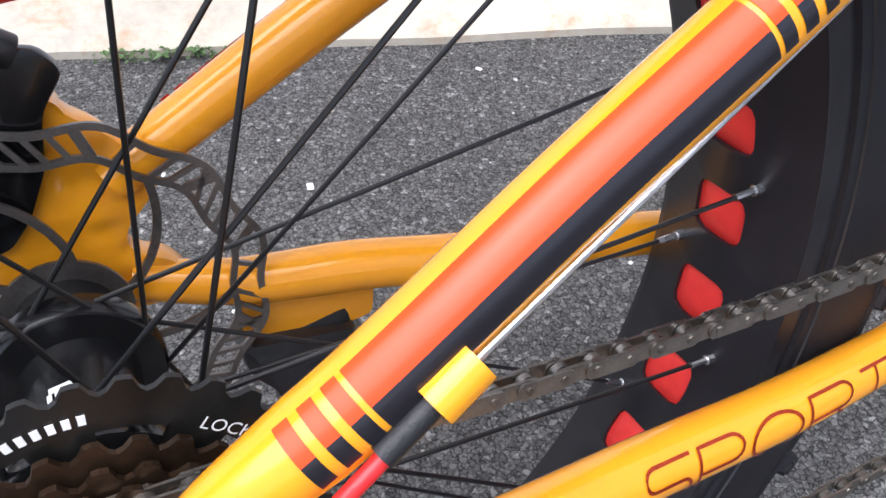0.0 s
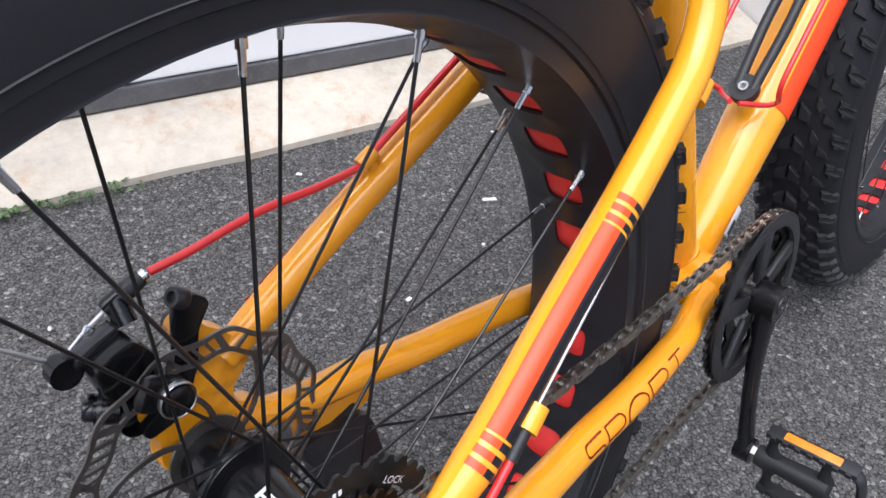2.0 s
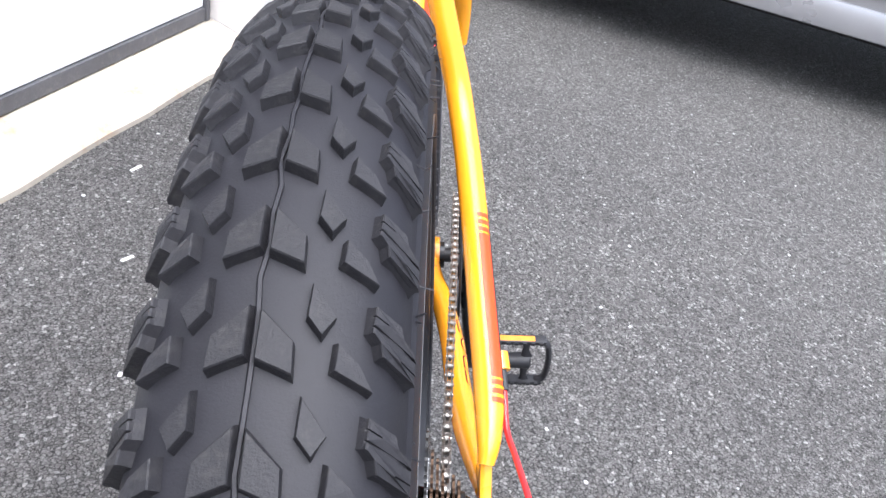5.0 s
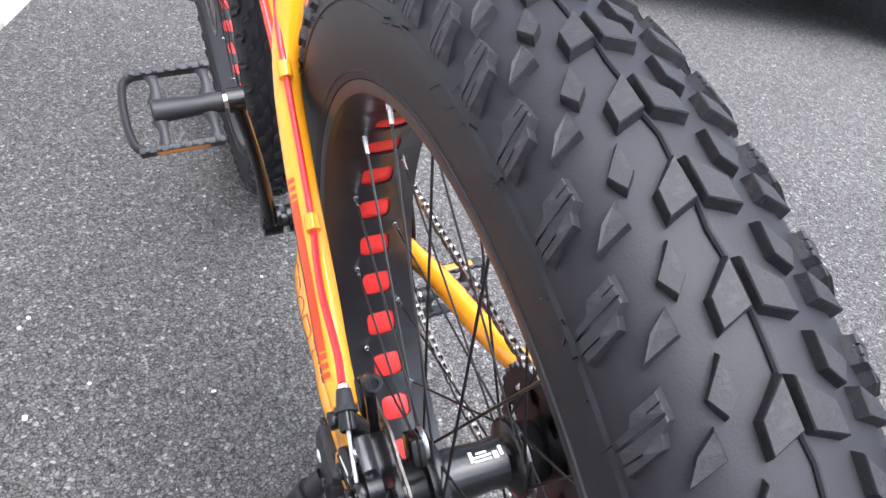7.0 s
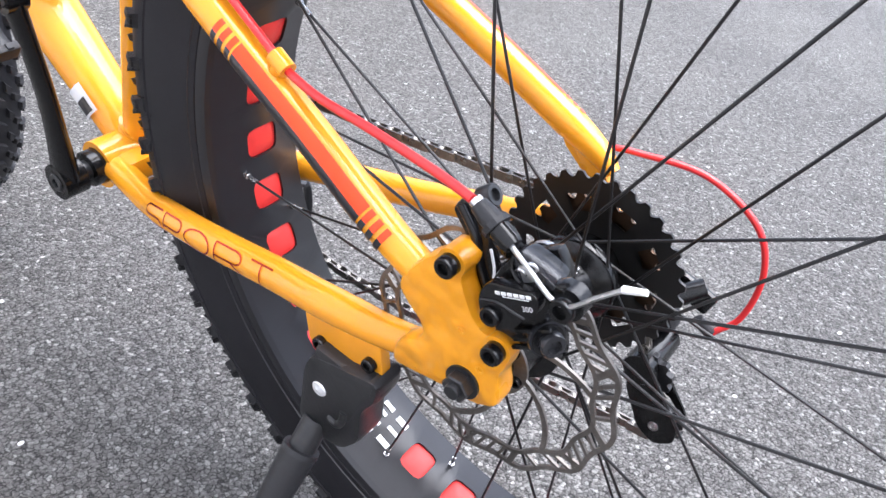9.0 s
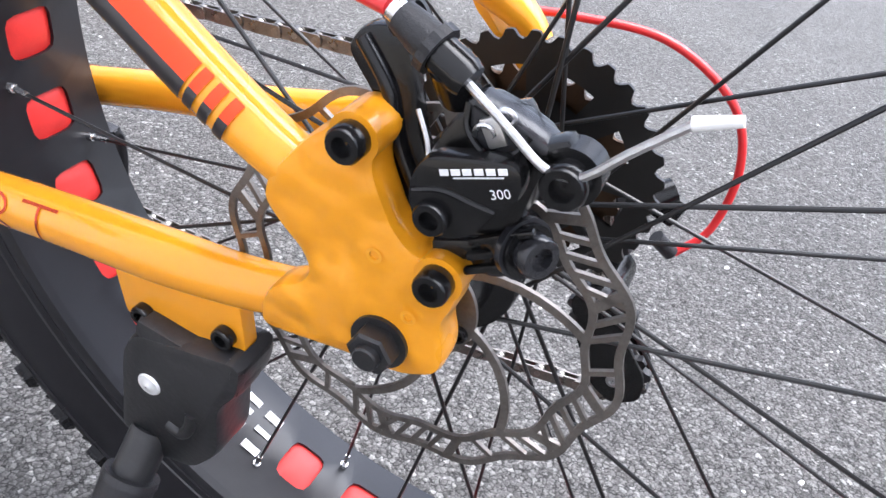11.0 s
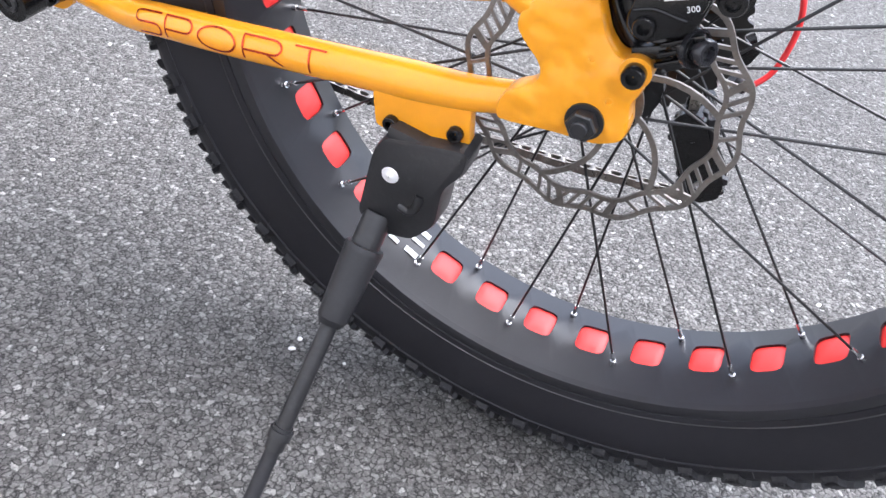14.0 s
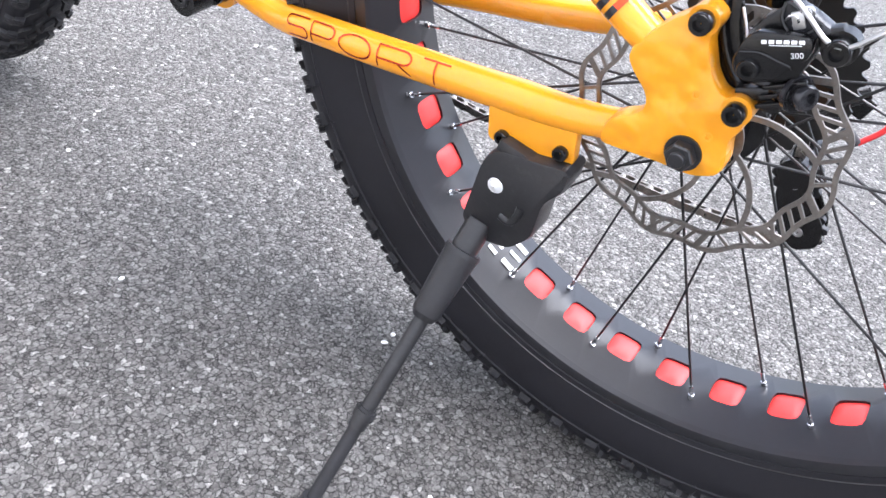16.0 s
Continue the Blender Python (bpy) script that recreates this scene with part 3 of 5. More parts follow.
# hub, cassette, brake disc
hub = part("rear_hub", lathe([(0.092, 0.001), (0.092, 0.010), (0.0728, 0.010), (0.0728, 0.020), (0.048, 0.022), (0.0465, 0.031), (0.0430, 0.0315), (0.0370, 0.0315), (0.0345, 0.030), (0.033, 0.021), (0.0, 0.0185), (-0.014, 0.020), (-0.0185, 0.029), (-0.021, 0.031), (-0.027, 0.031), (-0.029, 0.028), (-0.029, 0.022), (-0.075, 0.018), (-0.092, 0.010), (-0.092, 0.001)], 48), BLACK, bike, "glossy black hub shell")
mark = bmesh.new()
for y, a, ly, la in ((0.004, 112, 0.013, 0.0016), (0.004, 104, 0.013, 0.0016), (0.004, 96, 0.008, 0.0016), (-0.006, 108, 0.004, 0.005), (0.012, 100, 0.0025, 0.008), (-0.0105, 102, 0.0025, 0.007)):
    b = box((la, ly, 0.0004))
    for w in b.verts:
        w.co = polar(radians(a) + w.co.x / 0.019, 0.0196 + w.co.z + 0.0006, y + w.co.y)
    merge(mark, b)
part("maker_mark", mark, WHITE_INK, hub, "white printed mark")


def cog_bm(teeth, r, y, thick=0.0018, bore=0.018, holes=0, hole_r=0.0, tooth=0.0045):
    """A toothed sprocket with a round bore."""
    bm = bmesh.new()
    n = teeth * 6
    shape = (1.0, 0.95, 0.25, 0.0, 0.25, 0.95)
    rings = []
    for yy in (y - thick / 2, y + thick / 2):
        o = [bm.verts.new(polar(2 * math.pi * k / n, r - tooth * (1 - shape[k % 6]), yy)) for k in range(n)]
        m_ = [bm.verts.new(polar(2 * math.pi * k / n, r - tooth * 1.35, yy)) for k in range(n)]
        i = [bm.verts.new(polar(2 * math.pi * k / n, bore, yy)) for k in range(n)]
        rings.append((o, m_, i))
        for k in range(n):
            j = (k + 1) % n
            bm.faces.new((o[k], o[j], m_[j], m_[k]))
            cell = (k * holes * 2 // n) if holes else 0
            mid = []
            if holes and cell % 2 == 1:
                a_, b_ = [bm.verts.new(polar(2 * math.pi * q / n, r * 0.76, yy)) for q in (k, k + 1)]
                c_, d_ = [bm.verts.new(polar(2 * math.pi * q / n, r * 0.56, yy)) for q in (k, k + 1)]
                bm.faces.new((m_[k], m_[j], b_, a_))
                bm.faces.new((c_, d_, i[j], i[k]))
            else:
                bm.faces.new((m_[k], m_[j], i[j], i[k]))
    for a, b in ((rings[0][0], rings[1][0]), (rings[0][2], rings[1][2])):
        for k in range(n):
            j = (k + 1) % n
            bm.faces.new((a[k], a[j], b[j], b[k]))
    return bm


cassette = part("cassette", lathe([(-0.030, 0.018), (-0.030, 0.026), (-0.070, 0.017), (-0.074, 0.0165), (-0.074, 0.008), (-0.062, 0.008)], 36), BLACK, bike, "black freewheel body")
COGS = ((34, 0.0672, COG, 9), (26, 0.0500, COG_RUST, 6), (22, 0.0442, COG_RUST, 6), (20, 0.0402, COG_RUST, 0), (18, 0.0362, COG_RUST, 0), (16, 0.0325, COG_RUST, 0), (14, 0.0290, COG_RUST, 0))
for k, (teeth, r, m_, holes) in enumerate(COGS):
    sp = part("sprocket", cog_bm(teeth, r, -0.0458 - 0.0040 * k, 0.0020, 0.0165, holes), m_, cassette, "black toothed sprocket" if k == 0 else "browned steel sprocket", smooth=False)
    if k == 0:
        pr = bmesh.new()
        for a0, cnt, w in ((84, 9, 0.0036), (150, 7, 0.0036), (210, 8, 0.0036), (290, 7, 0.0036)):
            for j in range(cnt):
                b = box((w * 0.55, 0.0003, 0.0032))
                for v in b.verts:
                    v.co = polar(radians(a0) + (j * w + v.co.x) / 0.0565, 0.0565 + v.co.z, -0.0471 + v.co.y)
                merge(pr, b)
        tagged(part("printed_mark", pr, WHITE_INK, sp, "white printed bars"), kind="stuff")
        LOCK_ON = sp
lock = part("lock_ring", lathe([(-0.071, 0.021), (-0.0745, 0.0205), (-0.0750, 0.0190), (-0.0750, 0.0125), (-0.073, 0.012)], 36), COG, cassette, "black lock ring")
pr = bmesh.new()
for j in range(9):
    b = box((0.0016, 0.0003, 0.003))
    for v in b.verts:
        v.co = polar(radians(60) + (j * 0.0027 + v.co.x) / 0.0158, 0.0158 + v.co.z, -0.0753 + v.co.y)
    merge(pr, b)
tagged(part("printed_mark", pr, WHITE_INK, lock), kind="stuff")


def build_rotor(parent, y, turn=0.0):
    """A wavy brake disc: two thin rings joined by slanting webs, and curved arms."""
    bm = bmesh.new()
    t = 0.0018

    def ring(fi, fo, n=144):
        rows = []
        for k in range(n):
            a = 2 * math.pi * k / n + turn
            rows.append([bm.verts.new(polar(a, rr(a), yy)) for rr, yy in ((fi, y - t / 2), (fo, y - t / 2), (fo, y + t / 2), (fi, y + t / 2))])
        for k in range(n):
            a, b = rows[k], rows[(k + 1) % n]
            for j in range(4):
                bm.faces.new((a[j], a[(j + 1) % 4], b[(j + 1) % 4], b[j]))
    wave = lambda a: 0.0868 + 0.0022 * math.cos(12 * (a - turn))
    low = lambda a: 0.0705 + 0.0018 * math.cos(12 * (a - turn))
    ring(lambda a: wave(a) - 0.0032, wave)
    ring(low, lambda a: low(a) + 0.0030)

    def web(a0, r0, a1, r1, w, n=1):
        pts = [polar(a0 + (a1 - a0) * k / n, r0 + (r1 - r0) * k / n, y) for k in range(n + 1)]
        lo, hi = [], []
        for i, p in enumerate(pts):
            d = (pts[min(i + 1, n)] - pts[max(i - 1, 0)]).normalized()
            s = d.cross(Vector((0, 1, 0))) * w / 2
            lo.append([bm.verts.new(p + s * q + Vector((0, z * t / 2 * 0.98, 0))) for q, z in ((-1, -1), (1, -1), (1, 1), (-1, 1))])
        for a, b in zip(lo, lo[1:]):
            for j in range(4):
                bm.faces.new((a[j], a[(j + 1) % 4], b[(j + 1) % 4], b[j]))
    for k in range(60):
        a = 2 * math.pi * k / 60 + turn
        if k % 10 in (8,):
            continue
        lean = 0.10 if (k // 5) % 2 == 0 else -0.07
        web(a, low(a) + 0.002, a + lean, wave(a + lean) - 0.002, 0.0022 if k % 5 else 0.0042)
    for k in range(6):
        a = 2 * math.pi * k / 6 + turn
        web(a, 0.024, a + 0.75, 0.0715, 0.0036, 8)
    lathe([(y - t / 2, 0.018), (y - t / 2, 0.0275), (y + t / 2, 0.0275), (y + t / 2, 0.018)], 36, True, bm=bm)
    disc = part("brake_disc", bm, ROTOR, parent, "grey steel wavy slotted brake disc", smooth=False)
    for k in range(6):
        a = 2 * math.pi * k / 6 + turn + 0.2
        bolt("disc_bolt", polar(a, 0.0225, y + t / 2), disc, 0.0040, 0.0026)
    return disc


disc = build_rotor(bike, 0.0735, radians(8))
disc.matrix_basis = pose(0, 0, 0.0025) @ Matrix.Diagonal((0.94, 1, 0.94, 1))

# ---- frame ----
BB = Vector((0.443, 0.0, -0.064))
part("bottom_bracket_shell", lathe([(-0.050, 0.017), (-0.050, 0.0225), (0.045, 0.0225), (0.045, 0.017)], 36, True), YELLOW, bike, "yellow bottom bracket shell").matrix_basis = pose(*BB)
part("bracket_cup", lathe([(-0.056, 0.009), (-0.056, 0.0165), (0.056, 0.0165), (0.056, 0.009)], 36, True), BLACK, bike, "black bearing cups").matrix_basis = pose(*BB)
st = [BB + Vector((-0.004, 0, 0.010)), Vector((0.405, 0, 0.065)), Vector((0.372, 0, 0.18)), Vector((0.322, 0, 0.36))]
part("seat_tube", tube(spline(st, 6), 0.0165, segs=24), YELLOW, bike, "glossy yellow seat tube")
part("weld", tube(spline([BB + Vector((-0.002, 0, 0.019)), BB + Vector((-0.006, 0, 0.026))], 4), 0.0182, segs=24), WELD, bike)
dt = [BB + Vector((0.010, 0, 0.008)), Vector((0.545, 0, 0.035)), Vector((0.70, 0, 0.185)), Vector((0.86, 0, 0.345))]
dts = spline(dt, 8)
down = part("down_tube", tube(dts, [0.022 + 0.006 * min(1, k / 10) for k in range(len(dts))], segs=28), YELLOW, bike, "fat glossy yellow down tube")
for sgn in (1, -1):
    a0, a1 = (-0.15, 0.55) if sgn == 1 else (-0.55, 0.15)
    sub = dts[9:]
    w = [0.0284] * len(sub)
    b = sweep(bmesh.new(), sub, w, 10, (0, sgn, 0), caps=False, a0=a0 - 0.2, a1=a1 + 0.2)
    part("red_flash", b, RED_INK, down, "red painted flash")
for sgn, xx in ((1, 3), (-1, 3)):
    b = sweep(bmesh.new(), dts[2:5], [0.0262, 0.0265, 0.0268], 6, (0, sgn, 0), caps=False, a0=-0.25, a1=0.55)
    st_ = part("sticker", b, WHITE_INK, down, "small white sticker with a dark emblem")
    b = sweep(bmesh.new(), [p + Vector((0.0015, 0, 0.0015)) for p in dts[2:4]], [0.0268, 0.0271], 4, (0, sgn, 0), caps=False, a0=-0.1, a1=0.4)
    part("emblem", b, BLACK_INK, st_)

SIDES = ((1, "left"), (-1, "right"))
STAY = [(0.030, 0.0890, 0.0490), (0.065, 0.0885, 0.0680), (0.125, 0.0830, 0.1030), (0.190, 0.0770, 0.1385), (0.245, 0.0705, 0.1695), (0.274, 0.0660, 0.1880), (0.294, 0.0600, 0.2150), (0.304, 0.0500, 0.2550), (0.316, 0.0340, 0.3200), (0.324, 0.0230, 0.3500)]
CHAINSTAY = [(0.026, 0.0885, 0.0010), (0.070, 0.0840, -0.0130), (0.125, 0.0775, -0.0250), (0.178, 0.0715, -0.0345), (0.250, 0.0665, -0.0450), (0.315, 0.0585, -0.0555), (0.352, 0.0530, -0.0610), (0.385, 0.0450, -0.0640), (0.425, 0.0370, -0.0640)]


def cut_path(pts, s0, s1, n=24):
    """A stretch of the path between two lengths along it, in metres."""
    ls = [0]
    for a, b in zip(pts, pts[1:]):
        ls.append(ls[-1] + (b - a).length)

    def at(s):
        for i in range(len(pts) - 1):
            if ls[i + 1] >= s:
                return pts[i].lerp(pts[i + 1], (s - ls[i]) / max(ls[i + 1] - ls[i], 1e-9))
        return pts[-1]
    return [at(s0 + (s1 - s0) * k / n) for k in range(n + 1)]


def length_to(pts, x):
    """Length along the path until its x passes x."""
    s = 0
    for a, b in zip(pts, pts[1:]):
        if (a.x - x) * (b.x - x) <= 0:
            return s + (b - a).length * abs((x - a.x) / ((b.x - a.x) or 1))
        s += (b - a).length
    return s


def arc(cx, cy, rx, ry, a0, a1, n=8):
    return [(cx + rx * math.cos(radians(a0 + (a1 - a0) * k / n)), cy + ry * math.sin(radians(a0 + (a1 - a0) * k / n))) for k in range(n + 1)]


# single-stroke letters: start and width along the word, then strokes in a unit square
STROKES = (
    (0.000, 0.154, [[(1, 1)] + arc(0.20, 0.75, 0.20, 0.25, 90, 270) + arc(0.80, 0.25, 0.20, 0.25, 90, -90) + [(0, 0)]]),
    (0.183, 0.154, [[(0, 0), (0, 1)] + arc(0.72, 0.70, 0.28, 0.30, 90, -90) + [(0, 0.40)]]),
    (0.371, 0.195, [arc(0.5, 0.5, 0.5, 0.5, 90, 450, 28)]),
    (0.606, 0.188, [[(0, 0), (0, 1)] + arc(0.74, 0.70, 0.26, 0.30, 90, -90) + [(0, 0.40)], [(0.62, 0.40), (1, 0)]]),
    (0.851, 0.149, [[(0, 1), (1, 1)], [(0.5, 1), (0.5, 0)]]),
)


def lettering(pts, r, ref, size, a_mid, s_start, s_len, material, parent, lift=0.0004, width=0.0015):
    """SPORT in thin strokes laid round a tube: it reads along the path from s_start over s_len metres."""
    word = abs(s_len)
    path = cut_path(pts, min(s_start, s_start + s_len), max(s_start, s_start + s_len), 48)
    fr = frames(path, ref)

    def lay(u, w):
        f = max(0.0, min((1 - u / word if s_len < 0 else u / word), 1.0)) * 48
        i = min(int(f), 47)
        p, s, up = fr[i][0].lerp(fr[i + 1][0], f - i), fr[i][1], fr[i][2]
        if up.z < 0:
            up = -up
        a = a_mid + (w - size / 2) / r
        return p + (s * math.cos(a) + up * math.sin(a)) * (r + lift)
    for x0, wide, strokes in STROKES:
        bm = bmesh.new()
        for line in strokes:
            flat = [Vector(((x0 + wide * u) * word, v * size)) for u, v in line]
            fine = []
            for a, b in zip(flat, flat[1:]):
                n = max(1, int((b - a).length / 0.0015))
                fine += [a.lerp(b, k / n) for k in range(n)]
            fine.append(flat[-1])
            left, right = [], []
            for i, p in enumerate(fine):
                d = (fine[min(i + 1, len(fine) - 1)] - fine[max(i - 1, 0)]).normalized()
                off = Vector((-d.y, d.x)) * width / 2
                left.append(bm.verts.new(lay(*(p + off))))
                right.append(bm.verts.new(lay(*(p - off))))
            for i in range(len(fine) - 1):
                bm.faces.new((left[i], left[i + 1], right[i + 1], right[i]))
        part("letter", bm, material, parent, "thin red foil letter")


for sgn, side in SIDES:
    ys = Vector((1, sgn, 1))
    pts = spline(([] if sgn == 1 else [Vector((0.014, -0.0885, 0.0440))]) + [Vector(p) * ys + (Vector((0, 0, 0)) if sgn == 1 else Vector((0, -0.0016, 0.0070))) for p in STAY], 8)
    sr = [(0.0098 if sgn == 1 else 0.0060) + (0.0018 if sgn == 1 else 0.0056) * min(1, k / 14) for k in range(len(pts))]
    stay = part("seat_stay", tube(pts, sr, segs=24, ref=(0, sgn, 0)), YELLOW, bike, "glossy yellow seat stay with red and black bands")
    # bands: red above, black below, on the outer face
    up = 1 if frames(pts, (0, sgn, 0))[20][2].z > 0 else -1
    s0, s1 = (length_to(pts, 0.068), length_to(pts, 0.190)) if sgn == 1 else (length_to(pts, 0.058), length_to(pts, 0.181))

    def band(a, b, lo, hi, material, name, r=0.01175):
        lo, hi = (lo, hi) if up == 1 else (-hi, -lo)
        part(name, sweep(bmesh.new(), cut_path(pts, a, b, 30 if b - a > 0.02 else 4), r, 12, (0, sgn, 0), caps=False, a0=radians(lo), a1=radians(hi)), material, stay)
    if sgn == 1:
        RED, BLK = (15, 57), (-29, 15)
    else:
        RED, BLK = (30, 84), (-10, 30)
    band(s0 + 0.0105, s1 - 0.0105, *RED, RED_INK, "red_band")
    band(s0 + 0.0105, s1 - 0.0105, *BLK, BLACK_INK, "black_band")
    for c in (s0, s1):
        for k in (-1, 0, 1):
            band(c + k * 0.0068 - 0.0021, c + k * 0.0068 + 0.0021, *RED, RED_INK, "red_stripe")
            band(c + k * 0.0068 - 0.0021, c + k * 0.0068 + 0.0021, *BLK, BLACK_INK, "black_stripe")
    cps = spline([Vector(p) * ys + (Vector((0, 0.0035, 0.0035)) if sgn == 1 and 0.1 < p[0] < 0.34 else Vector((0, 0, 0))) for p in CHAINSTAY], 8)
    cr = [(0.0092 if sgn == 1 else 0.0056) + (0.0032 if sgn == 1 else 0.0068) * min(1, k / 14) for k in range(len(cps))]
    cst = part("chain_stay", tube(cps, cr, segs=24, ref=(0, sgn, 0)), YELLOW, bike, "glossy yellow chain stay lettered SPORT")
    a, b = (length_to(cps, 0.168), length_to(cps, 0.333)) if sgn == 1 else (length_to(cps, 0.166), length_to(cps, 0.318))
    if sgn == 1:
        lettering(cps, 0.0125, (0, 1, 0), 0.0165, 0.30, b, a - b, LETTER_RED, cst)
    else:
        lettering(cps, 0.0125, (0, -1, 0), 0.0175, 0.25, a, b - a, LETTER_RED, cst)

# stay bridges
part("stay_bridge", tube(spline([(0.312, -0.040, 0.300), (0.322, 0, 0.306), (0.312, 0.040, 0.300)], 6), 0.009, ref=(0, 0, 1)), YELLOW, bike)
part("chain_stay_yoke", box((0.03, 0.075, 0.022), (0.418, 0, -0.062), bev=0.006), YELLOW, bike)

# dropouts
left_drop = rounded([(0.0385, 0.0625), (0.0320, 0.0710), (0.0245, 0.0770), (0.0185, 0.0850), (0.0105, 0.0855), (0.0060, 0.0790), (0.0080, 0.0670), (0.0000, 0.0490), (-0.0085, 0.0410), (-0.0160, 0.0445), (-0.0245, 0.0385), (-0.0245, 0.0265), (-0.0200, 0.0170), (-0.0235, 0.0040), (-0.0215, -0.0065), (-0.0080, -0.0130), (0.0180, -0.0140), (0.0400, -0.0165), (0.0520, -0.0170), (0.0520, -0.0050), (0.0460, 0.0055), (0.0355, 0.0105), (0.0305, 0.0175), (0.0330, 0.0255), (0.0420, 0.0335), (0.0490, 0.0420), (0.0470, 0.0520)], 0.0045)
left_drop = [(x - 0.0010, z + 0.0022) for x, z in left_drop]
bm = plate(left_drop, 0.0845, 0.0995, 0.0034)
for x, z in ((0.0130, 0.0795), (-0.0190, 0.0390)):
    rod(bm, (x, 0.0850, z), (x, 0.1005, z), 0.0085, 24)
dropout = part("dropout", bm, CAST, bike, "cast yellow dropout plate with brake mounts")
for x, z in ((0.0040, 0.0390), (-0.0100, 0.0185)):
    part("threaded_hole", lathe([(0.1003, 0.0030), (0.1003, 0.0018), (0.0975, 0.0016), (0.0975, 0.0002)], 14), WELD, dropout).matrix_basis = pose(x, 0, z)
right_drop = rounded([(0.060, 0.073), (0.042, 0.070), (0.020, 0.046), (0.004, 0.024), (-0.010, 0.010), (-0.014, -0.006), (-0.012, -0.026), (0.000, -0.030), (0.012, -0.013), (0.058, -0.021), (0.056, 0.000), (0.026, 0.012), (0.030, 0.034), (0.052, 0.054)], 0.004)
rdrop = part("dropout", plate(right_drop, -0.0935, -0.0845, 0.002), YELLOW, bike, "yellow dropout plate with gear hanger")

for sgn in (1, -1):
    out = 0.0995 if sgn == 1 else 0.0945
    bm = bmesh.new()
    rod(bm, (0, (out - 0.002) * sgn, 0.0025), (0, (out + 0.0016) * sgn, 0.0025), 0.0110, 28)
    nut = part("axle_nut", bm, MATT, bike, "black steel axle nut")
    ends = [(out + 0.0016, 0.0002), (out + 0.0016, 0.0090), (out + 0.0078, 0.0090), (out + 0.0088, 0.0080), (out + 0.0088, 0.0055), (out + 0.0083, 0.0002)]
    part("nut_hexagon", lathe([(y * sgn, r) for y, r in ends], 6), MATT, nut, smooth=False).matrix_basis = pose(0, 0, 0.0025)
    tip = [(out + 0.0070, 0.0050), (out + 0.0112, 0.0050), (out + 0.0118, 0.0044), (out + 0.0118, 0.0002)]
    part("axle_end", lathe([(y * sgn, r) for y, r in tip], 20), MATT, nut).matrix_basis = pose(0, 0, 0.0025)

# cable guides on the stays
for p, q, r in (((0.1555, 0.0792, 0.1404), (0.1445, 0.0803, 0.1342), 0.0056), ((0.2715, 0.0673, 0.2090), (0.2605, 0.0686, 0.2010), 0.0056), ((0.0905, -0.0995, 0.0840), (0.0785, -0.1012, 0.0770), 0.0062), ((0.279, -0.0735, 0.1835), (0.266, -0.0755, 0.1755), 0.0058)):
    bm = bmesh.new()
    rod(bm, p, q, r, 18)
    bevel(bm, 0.0012, 2, 60)
    c = (Vector(p) + Vector(q)) / 2
    inward = Vector((0.006, 0.000, -0.0105)) if c.y > 0 else Vector((0.002, 0.006, 0.004))
    rod(bm, c, c + inward, r * 0.9, 12)
    part("cable_guide", bm, YELLOW, bike, "small yellow brazed cable guide")

# ---- brake caliper ----
body = plate([(-0.022 + (x + 0.022) * 0.84, 0.078 + (z - 0.078) * 0.86) for x, z in rounded([(-0.005, 0.076), (-0.012, 0.092), (-0.020, 0.1035), (-0.036, 0.0995), (-0.047, 0.095), (-0.049, 0.087), (-0.046, 0.072), (-0.043, 0.061), (-0.033, 0.055), (-0.019, 0.055), (-0.009, 0.061)], 0.006, 4)], 0.0790, 0.0975, 0.0040)
cal = part("brake_caliper", body, BLACK, bike, "glossy black mechanical disc brake caliper")
adapter = plate(rounded([(0.026, 0.099), (0.020, 0.108), (0.007, 0.110), (0.003, 0.098), (-0.001, 0.078), (-0.009, 0.058), (-0.021, 0.047), (-0.032, 0.041), (-0.029, 0.033), (-0.010, 0.035), (0.000, 0.046), (0.010, 0.064), (0.015, 0.085)], 0.004, 3), 0.0770, 0.0845, 0.0018)
part("caliper_bracket", adapter, BLACK, cal, "black caliper mounting bracket")
part("bracket_rib", tube(spline([(0.020, 0.0845, 0.104), (0.010, 0.0850, 0.090), (0.005, 0.0845, 0.072), (-0.004, 0.0845, 0.056), (-0.016, 0.0845, 0.043)], 6), 0.0028, segs=10), BLACK, cal)
part("lower_body", lathe([(0.0780, 0.0100), (0.0860, 0.0112), (0.0900, 0.0105), (0.0915, 0.0080), (0.0915, 0.0005)], 30), BLACK, cal).matrix_basis = pose(-0.0310, 0, 0.0500)
part("bracket_foot", box((0.022, 0.008, 0.008), (-0.0235, 0.0910, 0.0490), (0, 22, 0), 0.003), BLACK, cal)
part("top_cover", plate(rounded([(-0.021, 0.1045), (-0.036, 0.1005), (-0.048, 0.0958), (-0.0495, 0.0900), (-0.040, 0.0905), (-0.031, 0.0880), (-0.023, 0.0920)], 0.003, 3), 0.0900, 0.1010, 0.0022), SMOKE, cal, "smoky grey plastic cover")
part("cover_lip", tube(spline([(-0.0215, 0.1000, 0.1020), (-0.0225, 0.1012, 0.0945), (-0.0290, 0.1016, 0.0890), (-0.0365, 0.1012, 0.0915), (-0.0400, 0.1005, 0.0975)], 6), 0.0011, segs=8), BLACK, cal)
part("inner_housing", box((0.024, 0.010, 0.020), (-0.022, 0.0610, 0.0740), (0, 32, 0), 0.004), BLACK, cal)
knob = part("pad_knob", lathe([(0.0500, 0.0002), (0.0502, 0.0070), (0.0515, 0.0088), (0.0560, 0.0098)], 30), BLACK, cal, "glossy black pad adjusting knob")
knob.matrix_basis = pose(-0.0165, 0, 0.070)
